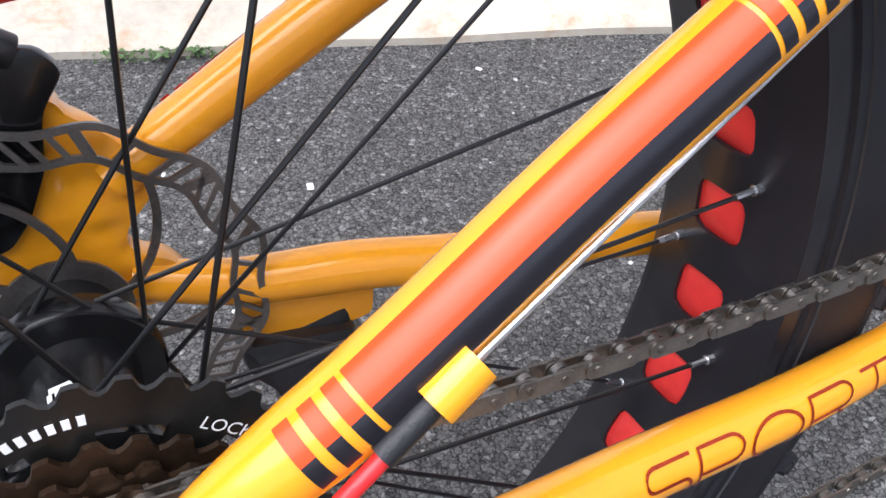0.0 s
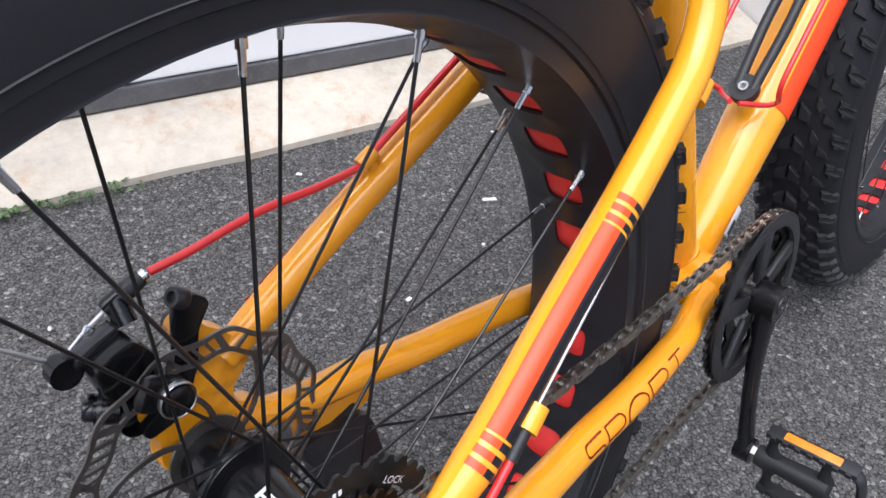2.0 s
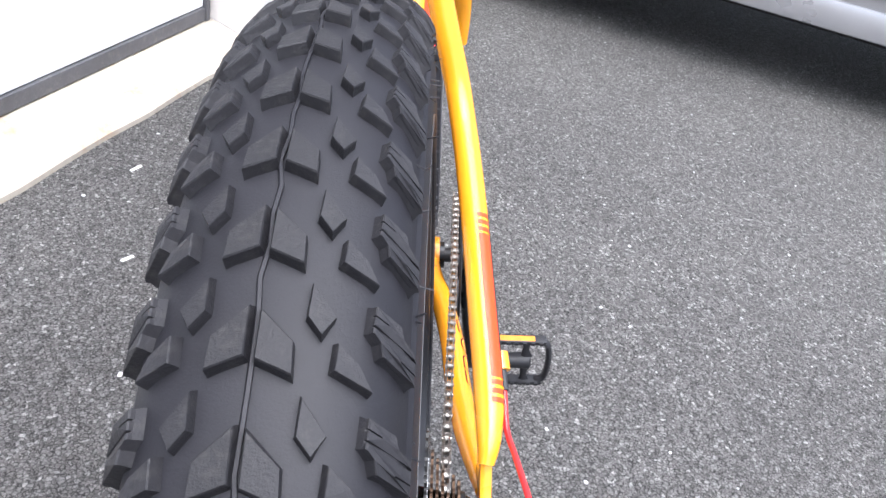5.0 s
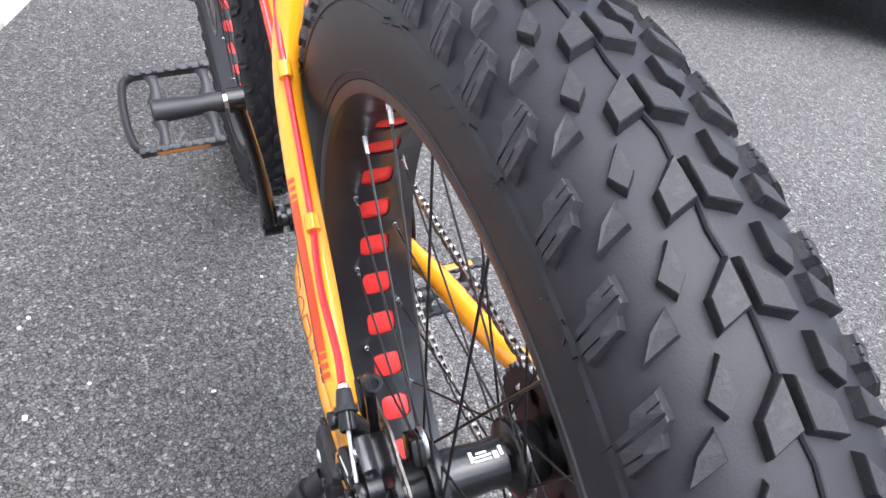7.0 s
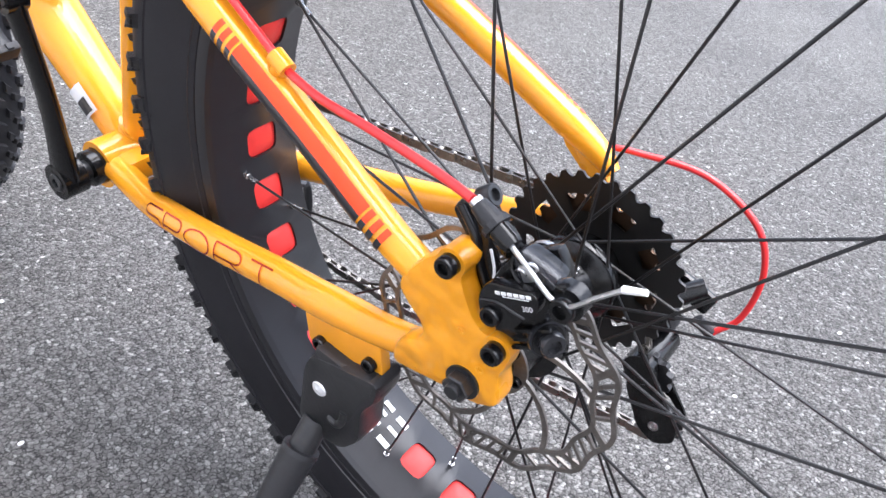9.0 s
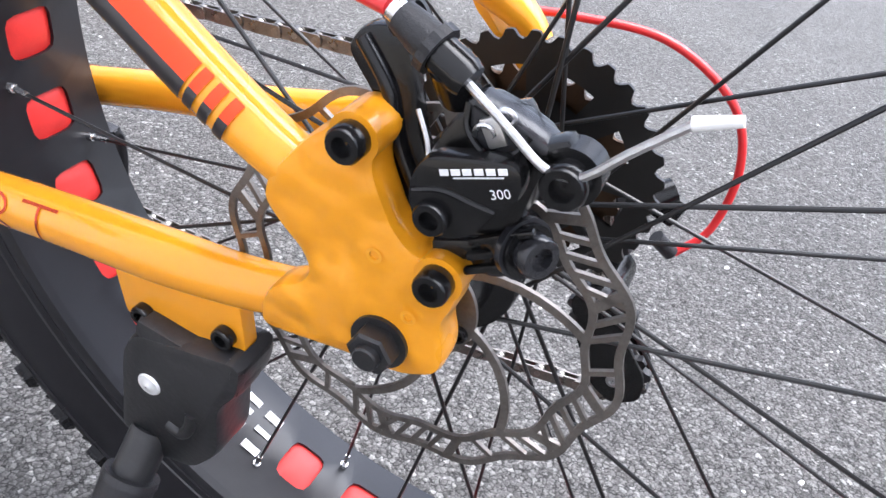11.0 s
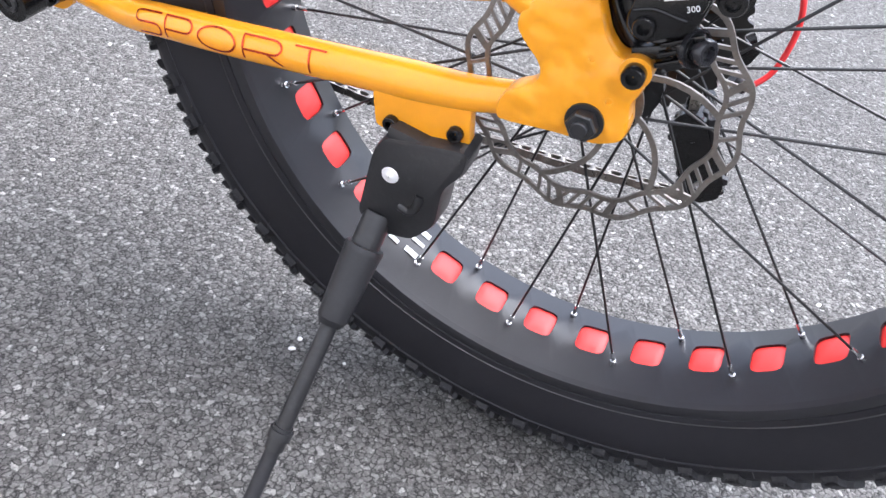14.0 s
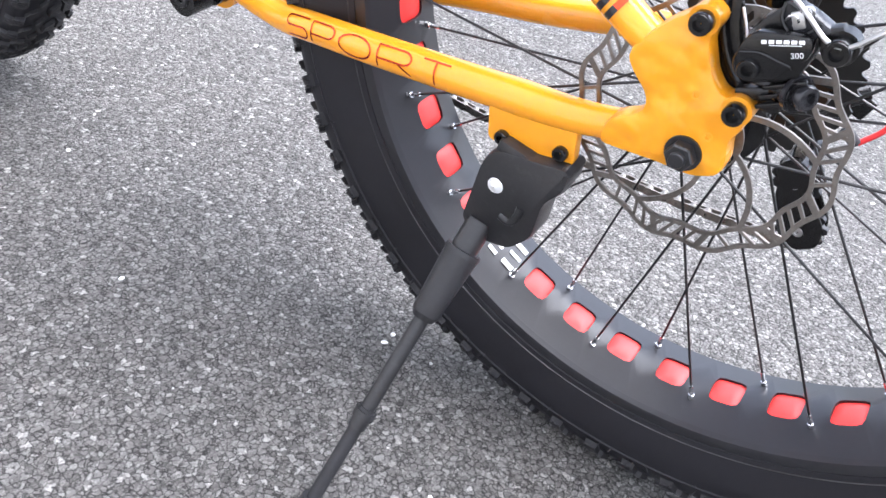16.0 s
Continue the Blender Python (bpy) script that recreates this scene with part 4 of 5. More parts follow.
part("knob_ring", lathe([(0.0530, 0.0095), (0.0522, 0.0104), (0.0536, 0.0110), (0.0560, 0.0107)], 30), STEEL, knob, "polished steel ring")
part("arm_boss", lathe([(0.0980, 0.0102), (0.1015, 0.0102), (0.1025, 0.0094)], 30), BLACK, cal).matrix_basis = pose(-0.0178, 0, 0.0675)
arm_outline = rounded([(-0.0095, 0.0790), (-0.0140, 0.0870), (-0.0370, 0.0925), (-0.0415, 0.0910), (-0.0430, 0.0825), (-0.0350, 0.0735), (-0.0315, 0.0660), (-0.0225, 0.0605), (-0.0130, 0.0620), (-0.0092, 0.0700)], 0.0048, 4)
arm = part("actuating_arm", plate(arm_outline, 0.1005, 0.1080, 0.0018), BLACK, cal, "black actuating arm with a white printed mark")
part("arm_step", tube(spline([(-0.0110, 0.1078, 0.0745), (-0.0200, 0.1080, 0.0775), (-0.0300, 0.1080, 0.0765), (-0.0360, 0.1078, 0.0760)], 6), 0.0010, segs=8), BLACK, arm)
for k in range(6):
    part("printed_mark", box((0.0026, 0.0004, 0.0018), (-0.0200 - 0.0033 * k, 0.1083, 0.0835 + 0.0012 * k), (0, 20, 0)), WHITE_INK, arm)
part("printed_mark", box((0.0150, 0.0004, 0.0003), (-0.0300, 0.1083, 0.0853), (0, 20, 0)), WHITE_INK, arm)


def flat_text(text, height, at, turn, material, parent):
    cu = bpy.data.curves.new("lettering", "FONT")
    cu.body, cu.size, cu.resolution_u = text, height, 3
    tmp = bpy.data.objects.new("tmp", cu)
    scene.collection.objects.link(tmp)
    me = bpy.data.meshes.new_from_object(tmp.evaluated_get(bpy.context.evaluated_depsgraph_get()))
    bpy.data.objects.remove(tmp)
    bm = bmesh.new()
    bm.from_mesh(me)
    return part("lettering", bm, material, parent, "white printed number", m=pose(*at, *turn))


flat_text("LOCK", 0.0062, (0.0320, -0.0471, 0.0400), (90, 40, 0), WHITE_INK, LOCK_ON)
flat_text("300", 0.0042, (-0.0345, 0.1083, 0.0800), (90, -24, 180), WHITE_INK, arm)
bolt("arm_bolt", (-0.0178, 0.1076, 0.0675), cal, 0.0056, 0.0030)
clamp = bmesh.new()
rod(clamp, (-0.0525, 0.0920, 0.0895), (-0.0525, 0.1010, 0.0895), 0.0088, 24)
bevel(clamp, 0.0015, 2, 60)
part("cable_clamp", clamp, BLACK, cal)
part("clamp_lobe", box((0.013, 0.009, 0.010), (-0.0470, 0.0965, 0.0930), (0, 30, 0), 0.003), BLACK, cal)
bolt("cable_pinch_bolt", (-0.0525, 0.1005, 0.0890), cal, 0.0066, 0.0070)
part("pad_barrel", tube([Vector((-0.0340, 0.0880, 0.0555)), Vector((-0.0450, 0.0955, 0.0580))], 0.0088, segs=24, ref=(0, 0, 1)), BLACK, cal)
part("barrel_ring", tube([Vector((-0.0415, 0.0932, 0.0572)), Vector((-0.0435, 0.0945, 0.0577))], 0.0100, segs=24, ref=(0, 0, 1)), SMOKE, cal)
bolt("pad_adjuster", (-0.0450, 0.0952, 0.0580), cal, 0.0068, 0.0060, material=SMOKE, label="dark steel socket bolt", axis=(-0.80, 0.57, 0.18))
for k in range(3):
    part("cooling_fin", box((0.022, 0.003, 0.0024), (-0.036, 0.0975, 0.0500 + 0.0056 * k), (0, 30, 0), 0.0008), BLACK, cal)
bolt("bracket_bolt", (0.0120, 0.0790, 0.1080), cal, 0.0062, 0.0090, 1, MATT, axis=(-0.80, -0.1, 0.59))
for x, z in ((-0.0325, 0.1015), (-0.0275, 0.0955)):
    part("caliper_spring", tube(spline([(x + 0.003, 0.1005, z - 0.004), (x + 0.002, 0.1020, z + 0.001), (x - 0.001, 0.1025, z + 0.0025), (x - 0.003, 0.1015, z), (x - 0.001, 0.1005, z - 0.003)], 6), 0.0008, segs=6), NIPPLE, cal, "silver pad spring wire")
part("pad_plate", box((0.0060, 0.004, 0.0090), (-0.0300, 0.1000, 0.0960), (0, 30, 0), 0.001), STEEL, cal, "bright pad carrier")
part("return_spring", tube(spline([(-0.0005, 0.0860, 0.0870), (-0.0060, 0.0900, 0.0800), (-0.0100, 0.0960, 0.0760)], 6), 0.0008, segs=6), WIRE, cal, "silver return spring")
for at in ((0.0130, 0.1000, 0.0795), (-0.0190, 0.1000, 0.0390)):
    bolt("caliper_bolt", at, cal, 0.0062, 0.0075)
b0, b1 = Vector((0.0010, 0.0985, 0.1195)), Vector((-0.0220, 0.1020, 0.1085))
adj = part("barrel_adjuster", tube([b0, b0.lerp(b1, 0.25), b0.lerp(b1, 0.48)], [0.0046, 0.0055, 0.0058], segs=20, ref=(0, 0, 1)), PLASTIC, cal, "black ribbed barrel adjuster")
ringed = bmesh.new()
sweep(ringed, [b0.lerp(b1, 0.44), b0.lerp(b1, 0.56)], 0.0072, 22, (0, 0, 1))
for v in list(ringed.verts)[::2]:
    v.co += (v.co - b0.lerp(b1, 0.5)) * 0.06
part("locking_ring", ringed, PLASTIC, adj, smooth=False)
part("barrel_end", tube([b0.lerp(b1, 0.54), b0.lerp(b1, 0.9), b1], [0.0056, 0.0058, 0.0050], segs=20, ref=(0, 0, 1)), BLACK, adj)
part("cable_stop", tube([b0.lerp(b1, 0.72), Vector((-0.0160, 0.0930, 0.1000))], 0.0064, segs=18, ref=(1, 0, 0)), BLACK, cal)
bm = bmesh.new()
rod(bm, b0 + (b0 - b1).normalized() * 0.003, b0 - (b0 - b1).normalized() * 0.001, 0.0036, 14)
part("ferrule", bm, NIPPLE, cal, "bright metal ferrule")
wire = spline([b1 + Vector((0.003, 0, 0.001)), Vector((-0.0340, 0.1040, 0.1005)), Vector((-0.0455, 0.1050, 0.0930)), Vector((-0.0535, 0.1055, 0.0925)), Vector((-0.0590, 0.1060, 0.0960)), Vector((-0.0670, 0.1065, 0.1050)), Vector((-0.0800, 0.1070, 0.1180))], 8)
part("brake_cable", tube(wire, 0.0013, segs=8), WIRE, cal, "bare silver brake cable")
bm = bmesh.new()
rod(bm, (-0.0785, 0.1070, 0.1170), (-0.0890, 0.1075, 0.1212), 0.0019, 10, 0.0015)
part("cable_end_cap", bm, WHITE_CAP, cal, "white crimped cable end")

# cable housings
hose = spline([b0 + Vector((0.004, -0.0004, 0.0010)), Vector((0.030, 0.0945, 0.1235)), Vector((0.075, 0.0915, 0.1290)), Vector((0.115, 0.0860, 0.1300)), Vector((0.1445, 0.0803, 0.1342)), Vector((0.1555, 0.0792, 0.1404)), Vector((0.210, 0.0735, 0.1720)), Vector((0.266, 0.0679, 0.2048)), Vector((0.300, 0.0640, 0.2400)), Vector((0.345, 0.0500, 0.3100))], 8)
part("brake_housing", tube(hose, 0.0026, segs=12), RED_HOSE, bike, "red brake cable housing")
gear = spline([Vector((0.071, -0.1020, 0.0720)), Vector((0.060, -0.1030, 0.0640)), Vector((0.040, -0.1045, 0.0520)), Vector((0.010, -0.1100, 0.0530)), Vector((-0.040, -0.1190, 0.0500)), Vector((-0.080, -0.1230, 0.0260)), Vector((-0.095, -0.1220, -0.0080)), Vector((-0.092, -0.1170, -0.0450)), Vector((-0.078, -0.1100, -0.0640))], 8)
part("gear_housing", tube(gear, 0.0023, segs=12), RED_HOSE, bike, "red looped gear cable housing")
bm = bmesh.new()
rod(bm, (0.0800, -0.1010, 0.0780), (0.0650, -0.1030, 0.0690), 0.0034, 12)
part("housing_ferrule", bm, PLASTIC, bike, "black housing ferrule")
bm = bmesh.new()
rod(bm, (0.088, -0.1000, 0.0825), (0.273, -0.0755, 0.1800), 0.0010, 8)
part("gear_cable", bm, WIRE, bike, "bare silver gear cable")
bm = bmesh.new()
rod(bm, (0.276, -0.0740, 0.1815), (0.288, -0.0715, 0.1895), 0.0032, 12)
part("housing_ferrule", bm, PLASTIC, bike)
part("gear_housing", tube(spline([(0.286, -0.0715, 0.188), (0.312, -0.064, 0.218), (0.338, -0.052, 0.268), (0.360, -0.040, 0.330)], 8), 0.0026, segs=12), RED_HOSE, bike, "red gear cable housing")

# ---- kickstand ----
tab = rounded([(0.134, -0.028), (0.131, -0.0545), (0.119, -0.0560), (0.074, -0.0510), (0.066, -0.0470), (0.068, -0.020)], 0.004)
part("stand_tab", plate(tab, 0.0820, 0.0905, 0.0012), YELLOW, bike, "yellow kickstand mounting tab")
stand = part("kickstand", plate(rounded([(0.120, -0.0535), (0.062, -0.0440), (0.064, -0.0630), (0.076, -0.0790), (0.079, -0.1120), (0.095, -0.1320), (0.120, -0.1360), (0.138, -0.1250), (0.128, -0.0680)], 0.007), 0.0740, 0.1010, 0.004), MATT, bike, "black steel kickstand, folded down")
for x, z in ((0.119, -0.0480), (0.0755, -0.0400)):
    bolt("stand_bolt", (x, 0.0900, z), stand, 0.0052, 0.0055)
bolt("rivet", (0.1135, 0.1005, -0.0815), stand, 0.0062, 0.0016, material=ZINC, label="bright steel rivet", socket=False)
part("pressed_rib", tube(spline([(0.106, 0.1000, -0.1050), (0.098, 0.1008, -0.1060), (0.093, 0.1008, -0.0990), (0.0915, 0.1000, -0.0900)], 6), 0.0032, segs=10), MATT, stand)
part("top_lip", box((0.056, 0.020, 0.014), (0.0915, 0.0900, -0.0560), (0, -10, 0), 0.005), MATT, stand)
T0, T1 = Vector((0.124, 0.1050, -0.1350)), Vector((0.150, 0.2664, -0.3395))
at = lambda k: T0.lerp(T1, k)
bm = bmesh.new()
rod(bm, at(-0.06), at(0.10), 0.0105, 22)
part("stand_hinge", bm, MATT, stand)
bm = bmesh.new()
rod(bm, at(0.035), at(0.05), 0.0140, 26, 0.0145)
rod(bm, at(0.05), at(0.25), 0.0140, 26, 0.0115)
rod(bm, at(0.25), at(0.27), 0.0115, 26, 0.0090)
part("stand_sleeve", bm, PLASTIC, stand, "matt black plastic sleeve")
bm = bmesh.new()
rod(bm, at(0.25), at(0.62), 0.0062, 20)
part("stand_leg", bm, MATT, stand)
bm = bmesh.new()
rod(bm, at(0.590), at(0.660), 0.0075, 20)
rod(bm, at(0.600), at(0.625), 0.0092, 20)
part("stand_collar", bm, MATT, stand)
bm = bmesh.new()
rod(bm, at(0.64), at(0.965), 0.0058, 18)
rod(bm, at(0.93), at(0.975), 0.0095, 18, 0.0110)
part("stand_foot", bm, PLASTIC, stand, "black plastic foot")

# ---- drive train ----
RING_Y = -0.0680
ring = part("chainring", cog_bm(42, 0.0800, RING_Y, 0.0030, 0.030, 5, tooth=0.0045), COG, bike, "black steel chainring", smooth=False)
ring.matrix_basis = pose(*BB)
part("chain_guard", lathe([(-0.0735, 0.0660), (-0.0735, 0.0790), (-0.0755, 0.0800), (-0.0765, 0.0780), (-0.0765, 0.0670)], 60, True), PLASTIC, ring, "black chain guard ring")
for k in range(5):
    a = radians(72 * k + 20)
    part("spider_arm", box((0.048, 0.006, 0.017), tuple(polar(a, 0.044, -0.0730)), (0, -math.degrees(a), 0), 0.0025), PLASTIC, ring)


def build_crank(hub, end, side, name):
    hub, end = Vector(hub), Vector(end)
    pts = [hub.lerp(end, k / 8) + Vector((0, side * 0.004 * math.sin(math.pi * k / 8) * -1, 0)) for k in range(9)]
    r = [0.0165, 0.0145, 0.0125, 0.0115, 0.0110, 0.0108, 0.0108, 0.0115, 0.0125]
    bm = sweep(bmesh.new(), pts, r, 20, (0, side, 0), squash=0.62)
    bevel(bm, 0.002, 2, 60)
    rod(bm, hub + Vector((0, -side * 0.012, 0)), hub + Vector((0, side * 0.010, 0)), 0.0165, 24)
    rod(bm, end + Vector((0, -side * 0.008, 0)), end + Vector((0, side * 0.008, 0)), 0.0125, 22)
    c = part(name, bm, BLACK, bike, "black forged crank arm")
    bolt("crank_bolt", hub + Vector((0, side * 0.0095, 0)), c, 0.0085, 0.002, side, MATT)
    bm = bmesh.new()
    rod(bm, end + Vector((0, side * 0.008, 0)), end + Vector((0, side * 0.020, 0)), 0.0075, 6)
    part("pedal_spindle", bm, STEEL, c, "steel pedal spindle")
    return c


CL, CR = Vector((0.410, 0.0960, 0.1130)), Vector((0.436, -0.0960, -0.2270))
build_crank((0.4450, 0.0750, -0.0650), CL, 1, "crank_arm")
build_crank((0.4450, -0.0850, -0.0630), CR, -1, "crank_arm")
bm = bmesh.new()
rod(bm, BB + Vector((0, -0.085, 0)), BB + Vector((0, 0.075, 0)), 0.0090, 20)
part("crank_axle", bm, MATT, bike)


def build_pedal(end, side, tilt):
    """A caged plastic pedal: spindle tube, two toothed side rails, outer bow, and amber reflectors."""
    m = Matrix.Translation(Vector(end)) @ Matrix.Rotation(radians(tilt), 4, "Y")
    bm = lathe([(0.012, 0.0002), (0.012, 0.0098), (0.020, 0.0110), (0.036, 0.0095), (0.070, 0.0115), (0.078, 0.0115), (0.080, 0.0095), (0.080, 0.0002)], 22)
    if side < 0:
        bmesh.ops.transform(bm, matrix=Matrix.Diagonal((1, -1, 1, 1)), verts=bm.verts)
    ped = part("pedal", bm, PLASTIC, bike, "black plastic pedal with amber reflectors")
    ped.matrix_basis = m
    for z in (-1, 1):
        bm = box((0.014, 0.080, 0.0062), (0, side * 0.058, z * 0.0390), bev=0.0012)
        for k in range(7):
            for x in (-1, 1):
                box((0.0036, 0.0050, 0.0046), (x * 0.0070, side * (0.025 + 0.011 * k), z * 0.0390), bev=0.0008, bm=bm)
        rail_ = part("pedal_rail", bm, PLASTIC, ped)
        part("reflector", box((0.0095, 0.050, 0.0024), (0, side * 0.058, z * 0.0412), bev=0.0006), AMBER, rail_, "amber reflector")
        for y, w in ((0.026, 0.010), (0.074, 0.009)):
            pts = [Vector((0, side * y, z * 0.0085)), Vector((0, side * (y - 0.0015), z * 0.020)), Vector((0, side * (y - 0.001), z * 0.030)), Vector((0, side * y, z * 0.0385))]
            part("pedal_strut", sweep(bmesh.new(), spline(pts, 4), [0.0085 - 0.0040 * math.sin(math.pi * k / 12) for k in range(13)], 10, (1, 0, 0), 0.55), PLASTIC, ped)
    bow = spline([Vector((0, side * 0.090, 0.0390)), Vector((0, side * 0.1010, 0.030)), Vector((0, side * 0.1045, 0.0)), Vector((0, side * 0.1010, -0.030)), Vector((0, side * 0.090, -0.0390))], 6)
    part("pedal_bow", sweep(bmesh.new(), bow, 0.0042, 10, (1, 0, 0), 1.6), PLASTIC, ped)
    return ped


build_pedal(CL, 1, 48)
build_pedal(CR, -1, -6)

# chain: upper run, lower run, wraps
up_run = [Vector((-0.012, -0.0595, 0.0310)), Vector((0.010, -0.0595, 0.0325)), Vector((0.070, -0.0605, 0.0285)), Vector((0.200, -0.0635, 0.0195)), Vector((0.320, -0.0660, 0.0150)), Vector((0.443, -0.0680, 0.0120))]
wrap = [BB + polar(radians(a), 0.0765, RING_Y) - Vector((0, 0, 0)) for a in range(85, -100, -15)]
wrap = [Vector((v.x, RING_Y, v.z)) for v in wrap]
low_run = [Vector((0.395, -0.0670, -0.1385)), Vector((0.300, -0.0640, -0.1460)), Vector((0.200, -0.0625, -0.1520)), Vector((0.045, -0.0610, -0.1480)), Vector((-0.045, -0.0610, -0.1400)), Vector((-0.070, -0.0610, -0.1370)), Vector((-0.085, -0.0610, -0.1200)), Vector((-0.070, -0.0605, -0.1000)), Vector((-0.052, -0.0600, -0.0840)), Vector((-0.048, -0.0595, -0.0620)), Vector((-0.040, -0.0595, -0.0100)), Vector((-0.034, -0.0595, 0.0120)), Vector((-0.024, -0.0595, 0.0250)), Vector((-0.012, -0.0595, 0.0310))]
loop = spline(up_run, 6)[:-1] + wrap + spline(low_run, 6)
total = sum((b - a).length for a, b in zip(loop, loop[1:]))
count = 2 * int(total / 0.0127 / 2)
spots = cut_path(loop, 0, total, count)
bm = bmesh.new()
for p in spots:
    rod(bm, p + Vector((0, -0.0040, 0)), p + Vector((0, 0.0040, 0)), 0.0017, 8)
    rod(bm, p + Vector((0, -0.0012, 0)), p + Vector((0, 0.0012, 0)), 0.0039, 10)
chain = part("chain", bm, CHAIN, bike, "dark oily bicycle chain")


def link_plate(w):
    bm = bmesh.new()
    for s in (-1, 1):
        o = []
        for k in range(20):
            a = 2 * math.pi * k / 20
            x = math.cos(a) * 0.0043 + (0.00635 if math.cos(a) > 0 else -0.00635)
            z = math.sin(a) * 0.0043 * (1 if abs(math.cos(a)) > 0.35 else 0.86)
            o.append((x, z))
        plate(o, s * w - 0.0005, s * w + 0.0005, bm=bm)
    return link_mesh("link", bm, CHAIN, False)


plates = (link_plate(0.0020), link_plate(0.0031))
for k in range(count):
    a, b = spots[k], spots[k + 1]
    d = (b - a).normalized()
    s = (Vector((0, 1, 0)) - d * d.y).normalized()
    m = Matrix((d, s, d.cross(s))).transposed().to_4x4()
    ob = new("link", plates[k % 2])
    ob.parent, ob.matrix_basis = chain, Matrix.Translation((a + b) / 2) @ m

# derailleur
der = part("rear_derailleur", box((0.030, 0.020, 0.046), (-0.036, -0.0900, -0.0420), (0, 24, 0), 0.006), PLASTIC, bike, "black plastic and steel rear derailleur")
bm = bmesh.new()
rod(bm, (-0.010, -0.0800, -0.0260), (-0.010, -0.1060, -0.0260), 0.0100, 22)
part("hanger_pivot", bm, BLACK, der)
bm = bmesh.new()
rod(bm, (-0.052, -0.0780, -0.0230), (-0.068, -0.0900, -0.0140), 0.0080, 22, 0.0070)
part("spring_barrel", bm, BLACK, der, "grey-black spring barrel")
part("linkage", box((0.050, 0.006, 0.018), (-0.052, -0.0920, -0.0200), (0, -20, 0), 0.003), BLACK, der)
bm = bmesh.new()
rod(bm, (-0.076, -0.1090, -0.0640), (-0.066, -0.1040, -0.0540), 0.0046, 14)
part("barrel_adjuster", bm, PLASTIC, der)
bm = bmesh.new()
rod(bm, (-0.050, -0.0500, -0.0740), (-0.050, -0.0940, -0.0740), 0.0120, 22)
part("cage_pivot", bm, BLACK, der)
for y in (-0.0525, -0.0690):
    cage = rounded([(-0.058, -0.064), (-0.042, -0.070), (-0.044, -0.096), (-0.060, -0.128), (-0.074, -0.136), (-0.088, -0.126), (-0.087, -0.110), (-0.072, -0.090)], 0.005)
    part("cage_plate", plate(cage, y - 0.0009, y + 0.0009), BLACK, der, "black steel cage plate", smooth=False)
for x, z in ((-0.054, -0.082), (-0.071, -0.119)):
    w = part("jockey_wheel", cog_bm(11, 0.0195, -0.0607, 0.0050, 0.004, 0, tooth=0.0035), PLASTIC, der, "black jockey wheel", smooth=False)
    w.matrix_basis = pose(x, 0, z)
    bolt("jockey_bolt", (x, -0.0698, z), der, 0.0040, 0.0016, -1, STEEL)
    bolt("jockey_bolt", (x, -0.0515, z), der, 0.0040, 0.0012, 1, STEEL)

# ---- front of the bicycle ----
FX = 1.070
front = build_rim(bike, "front_rim")
front.matrix_basis = pose(FX, 0, 0)
ft = build_tyre(bike, "front_tyre", "wide black knobbly front tyre", (999, 999))
ft.matrix_basis = pose(FX, 0, 0)
build_spokes(front, 0.035, -0.035)
fh = part("front_hub", lathe([(0.070, 0.001), (0.070, 0.010), (0.040, 0.012), (0.040, 0.030), (0.030, 0.030), (0.026, 0.018), (-0.026, 0.018), (-0.030, 0.030), (-0.040, 0.030), (-0.040, 0.012), (-0.070, 0.010), (-0.070, 0.001)], 32), BLACK, bike, "black front hub")
fh.matrix_basis = pose(FX, 0, 0)
fd = build_rotor(fh, 0.052, 0.3)
for sgn, side in SIDES:
    leg = spline([Vector((FX + 0.002, 0.0760 * sgn, -0.010)), Vector((FX - 0.012, 0.0780 * sgn, 0.060)), Vector((FX - 0.075, 0.0760 * sgn, 0.230)), Vector((FX - 0.140, 0.0680 * sgn, 0.420))], 8)
    leg_ob = part("fork_blade", tube(leg, [0.0130 + 0.005 * min(1, k / 14) for k in range(len(leg))], segs=22), YELLOW, bike, "glossy yellow fork blade")
    bm = bmesh.new()
    rod(bm, (FX, 0.066 * sgn, 0), (FX, 0.084 * sgn, 0), 0.0110, 20)
    part("fork_nut", bm, MATT, leg_ob)
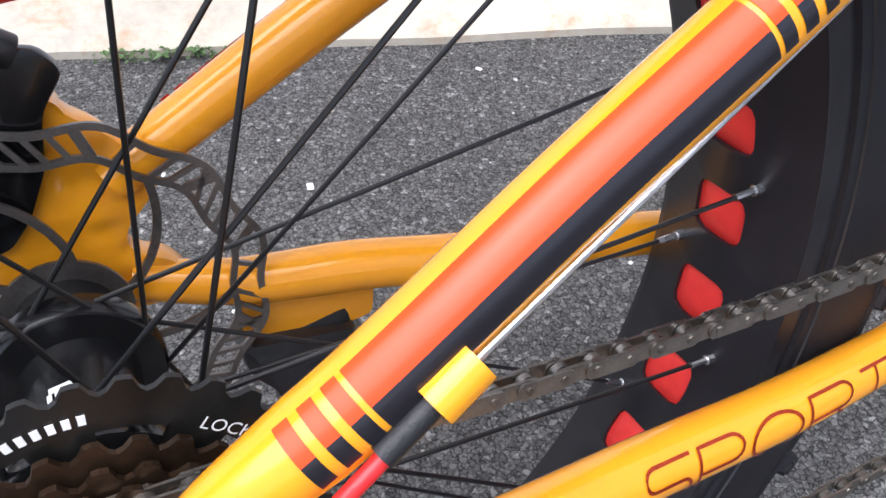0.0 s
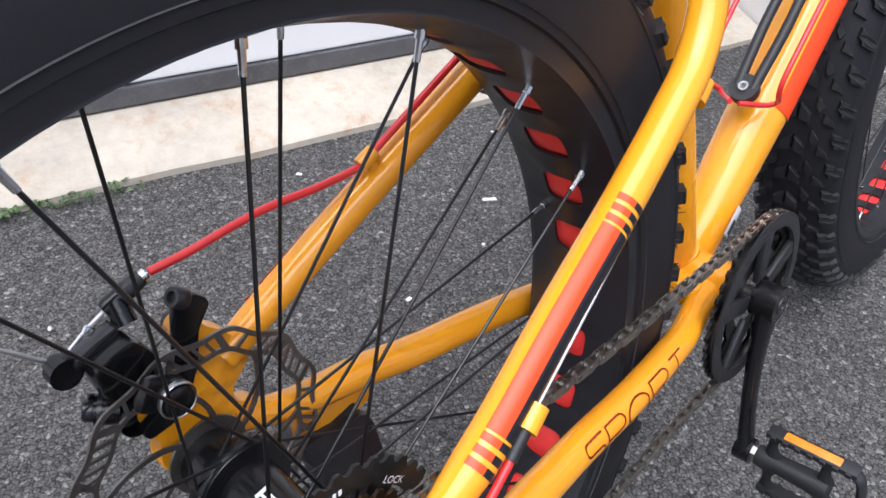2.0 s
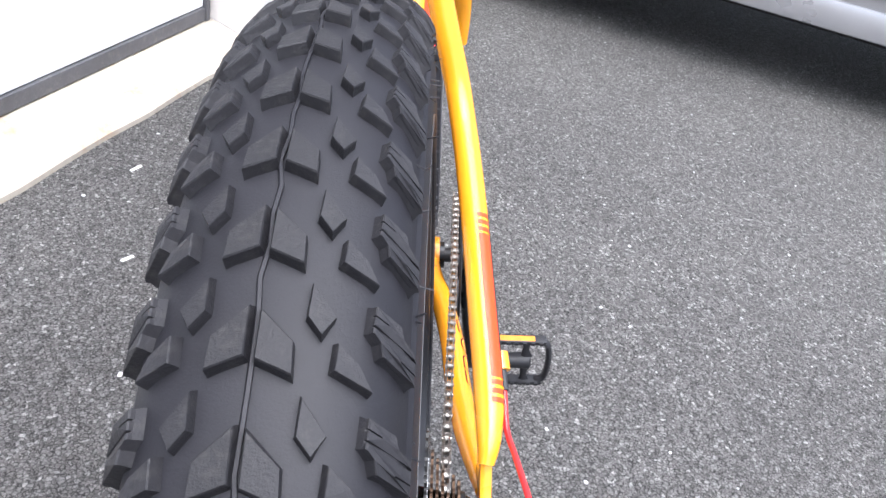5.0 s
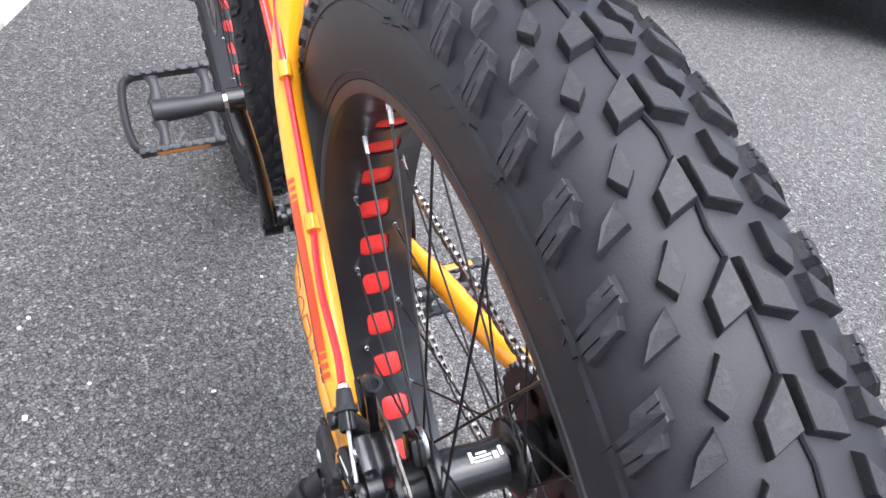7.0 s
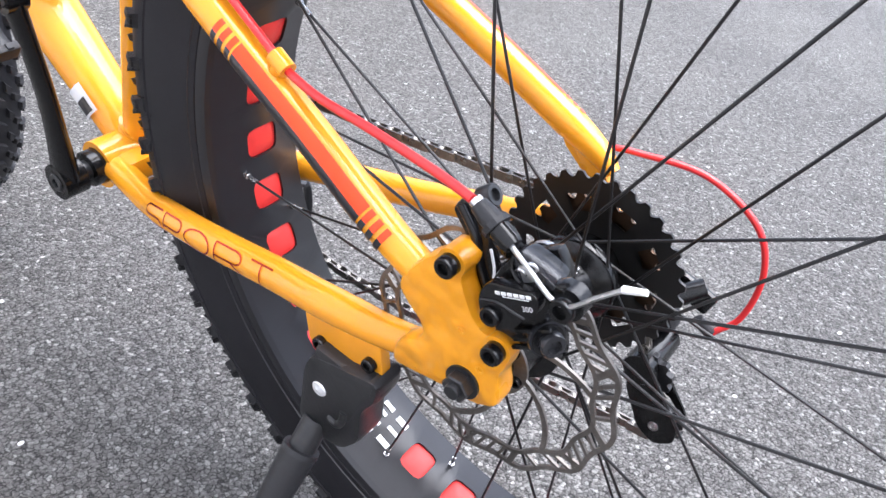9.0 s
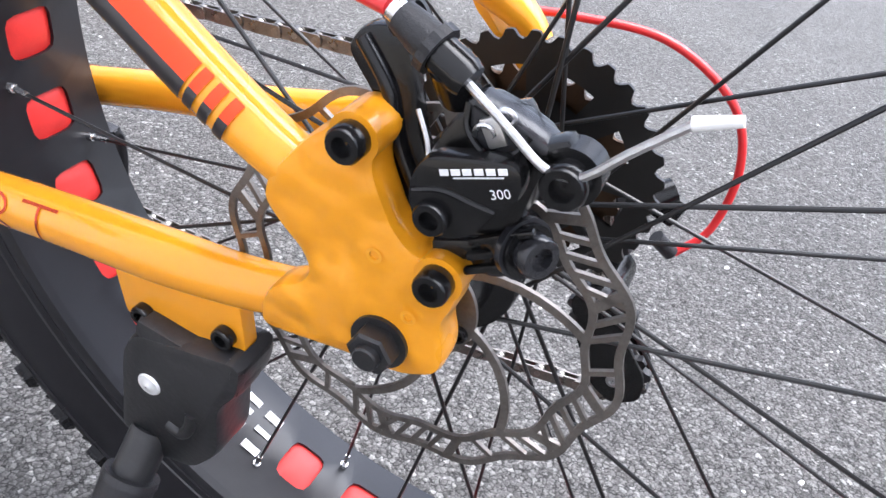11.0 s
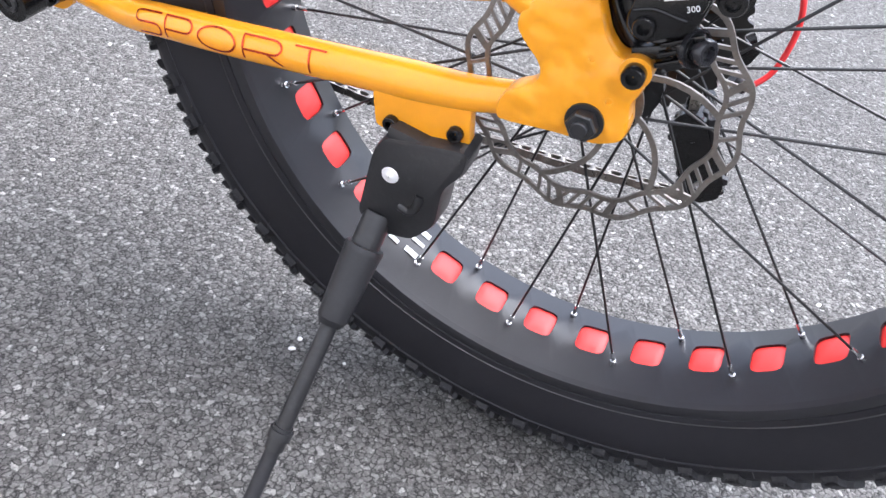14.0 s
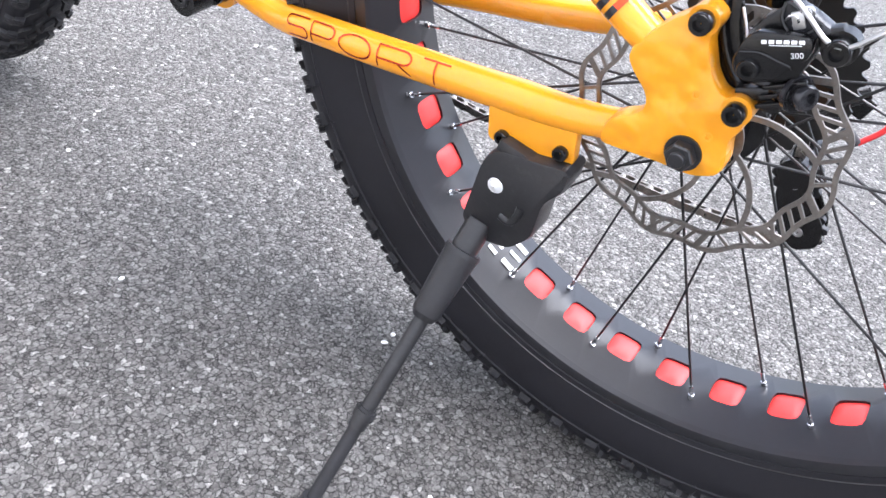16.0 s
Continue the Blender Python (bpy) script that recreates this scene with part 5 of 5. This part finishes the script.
fc = part("front_caliper", box((0.040, 0.034, 0.046), (FX - 0.055, 0.0680, 0.050), (0, -30, 0), 0.006), BLACK, bike, "black front disc brake caliper")
bm = bmesh.new()
rod(bm, (FX - 0.070, 0.078, 0.020), (FX - 0.078, 0.082, 0.000), 0.0080, 18)
part("pad_knob", bm, MATT, fc)
part("brake_housing", tube(spline([(FX - 0.060, 0.070, 0.070), (FX - 0.130, 0.060, 0.120), (FX - 0.200, 0.030, 0.240), (FX - 0.180, 0.020, 0.420)], 8), 0.0026), RED_HOSE, bike, "red front brake housing")

# bottle cage on the down tube
nrm = Vector((-0.68, 0, 0.73))
c0, c1 = Vector((0.540, 0, 0.066)), Vector((0.640, 0, 0.166))
bm = bmesh.new()
for s in (-1, 1):
    sweep(bm, spline([c0 + Vector((0, 0.007 * s, 0)) + nrm * 0.026, c0.lerp(c1, 0.5) + Vector((0, 0.010 * s, 0)) + nrm * 0.026, c1 + Vector((0, 0.007 * s, 0)) + nrm * 0.026], 6), 0.0048, 10)
rod(bm, c0 + nrm * 0.021, c0 + nrm * 0.030, 0.0130, 20)
rod(bm, c1 + nrm * 0.021, c1 + nrm * 0.030, 0.0130, 20)
cage = part("bottle_cage", bm, PLASTIC, bike, "black and red wire bottle cage")
bolt("cage_bolt", c0 + nrm * 0.030, cage, 0.0050, 0.0025, 1, NIPPLE, axis=tuple(nrm))
bolt("cage_bolt", c1 + nrm * 0.030, cage, 0.0080, 0.0035, 1, RED_HOSE, "red cage bolt", axis=tuple(nrm))
for s in (-1, 1):
    w = spline([c0 + nrm * 0.022 + Vector((-0.020, 0.004 * s, -0.004)), c0 + nrm * 0.012 + Vector((0.000, 0.026 * s, 0)), c0 + nrm * 0.040 + Vector((0.006, 0.034 * s, 0.01)), c1 + nrm * 0.046 + Vector((0, 0.035 * s, 0)), c1 + nrm * 0.060 + Vector((0.05, 0.030 * s, 0.05))], 8)
    part("cage_wire", tube(w, 0.0024, segs=10), RED_HOSE, cage, "red lacquered wire")
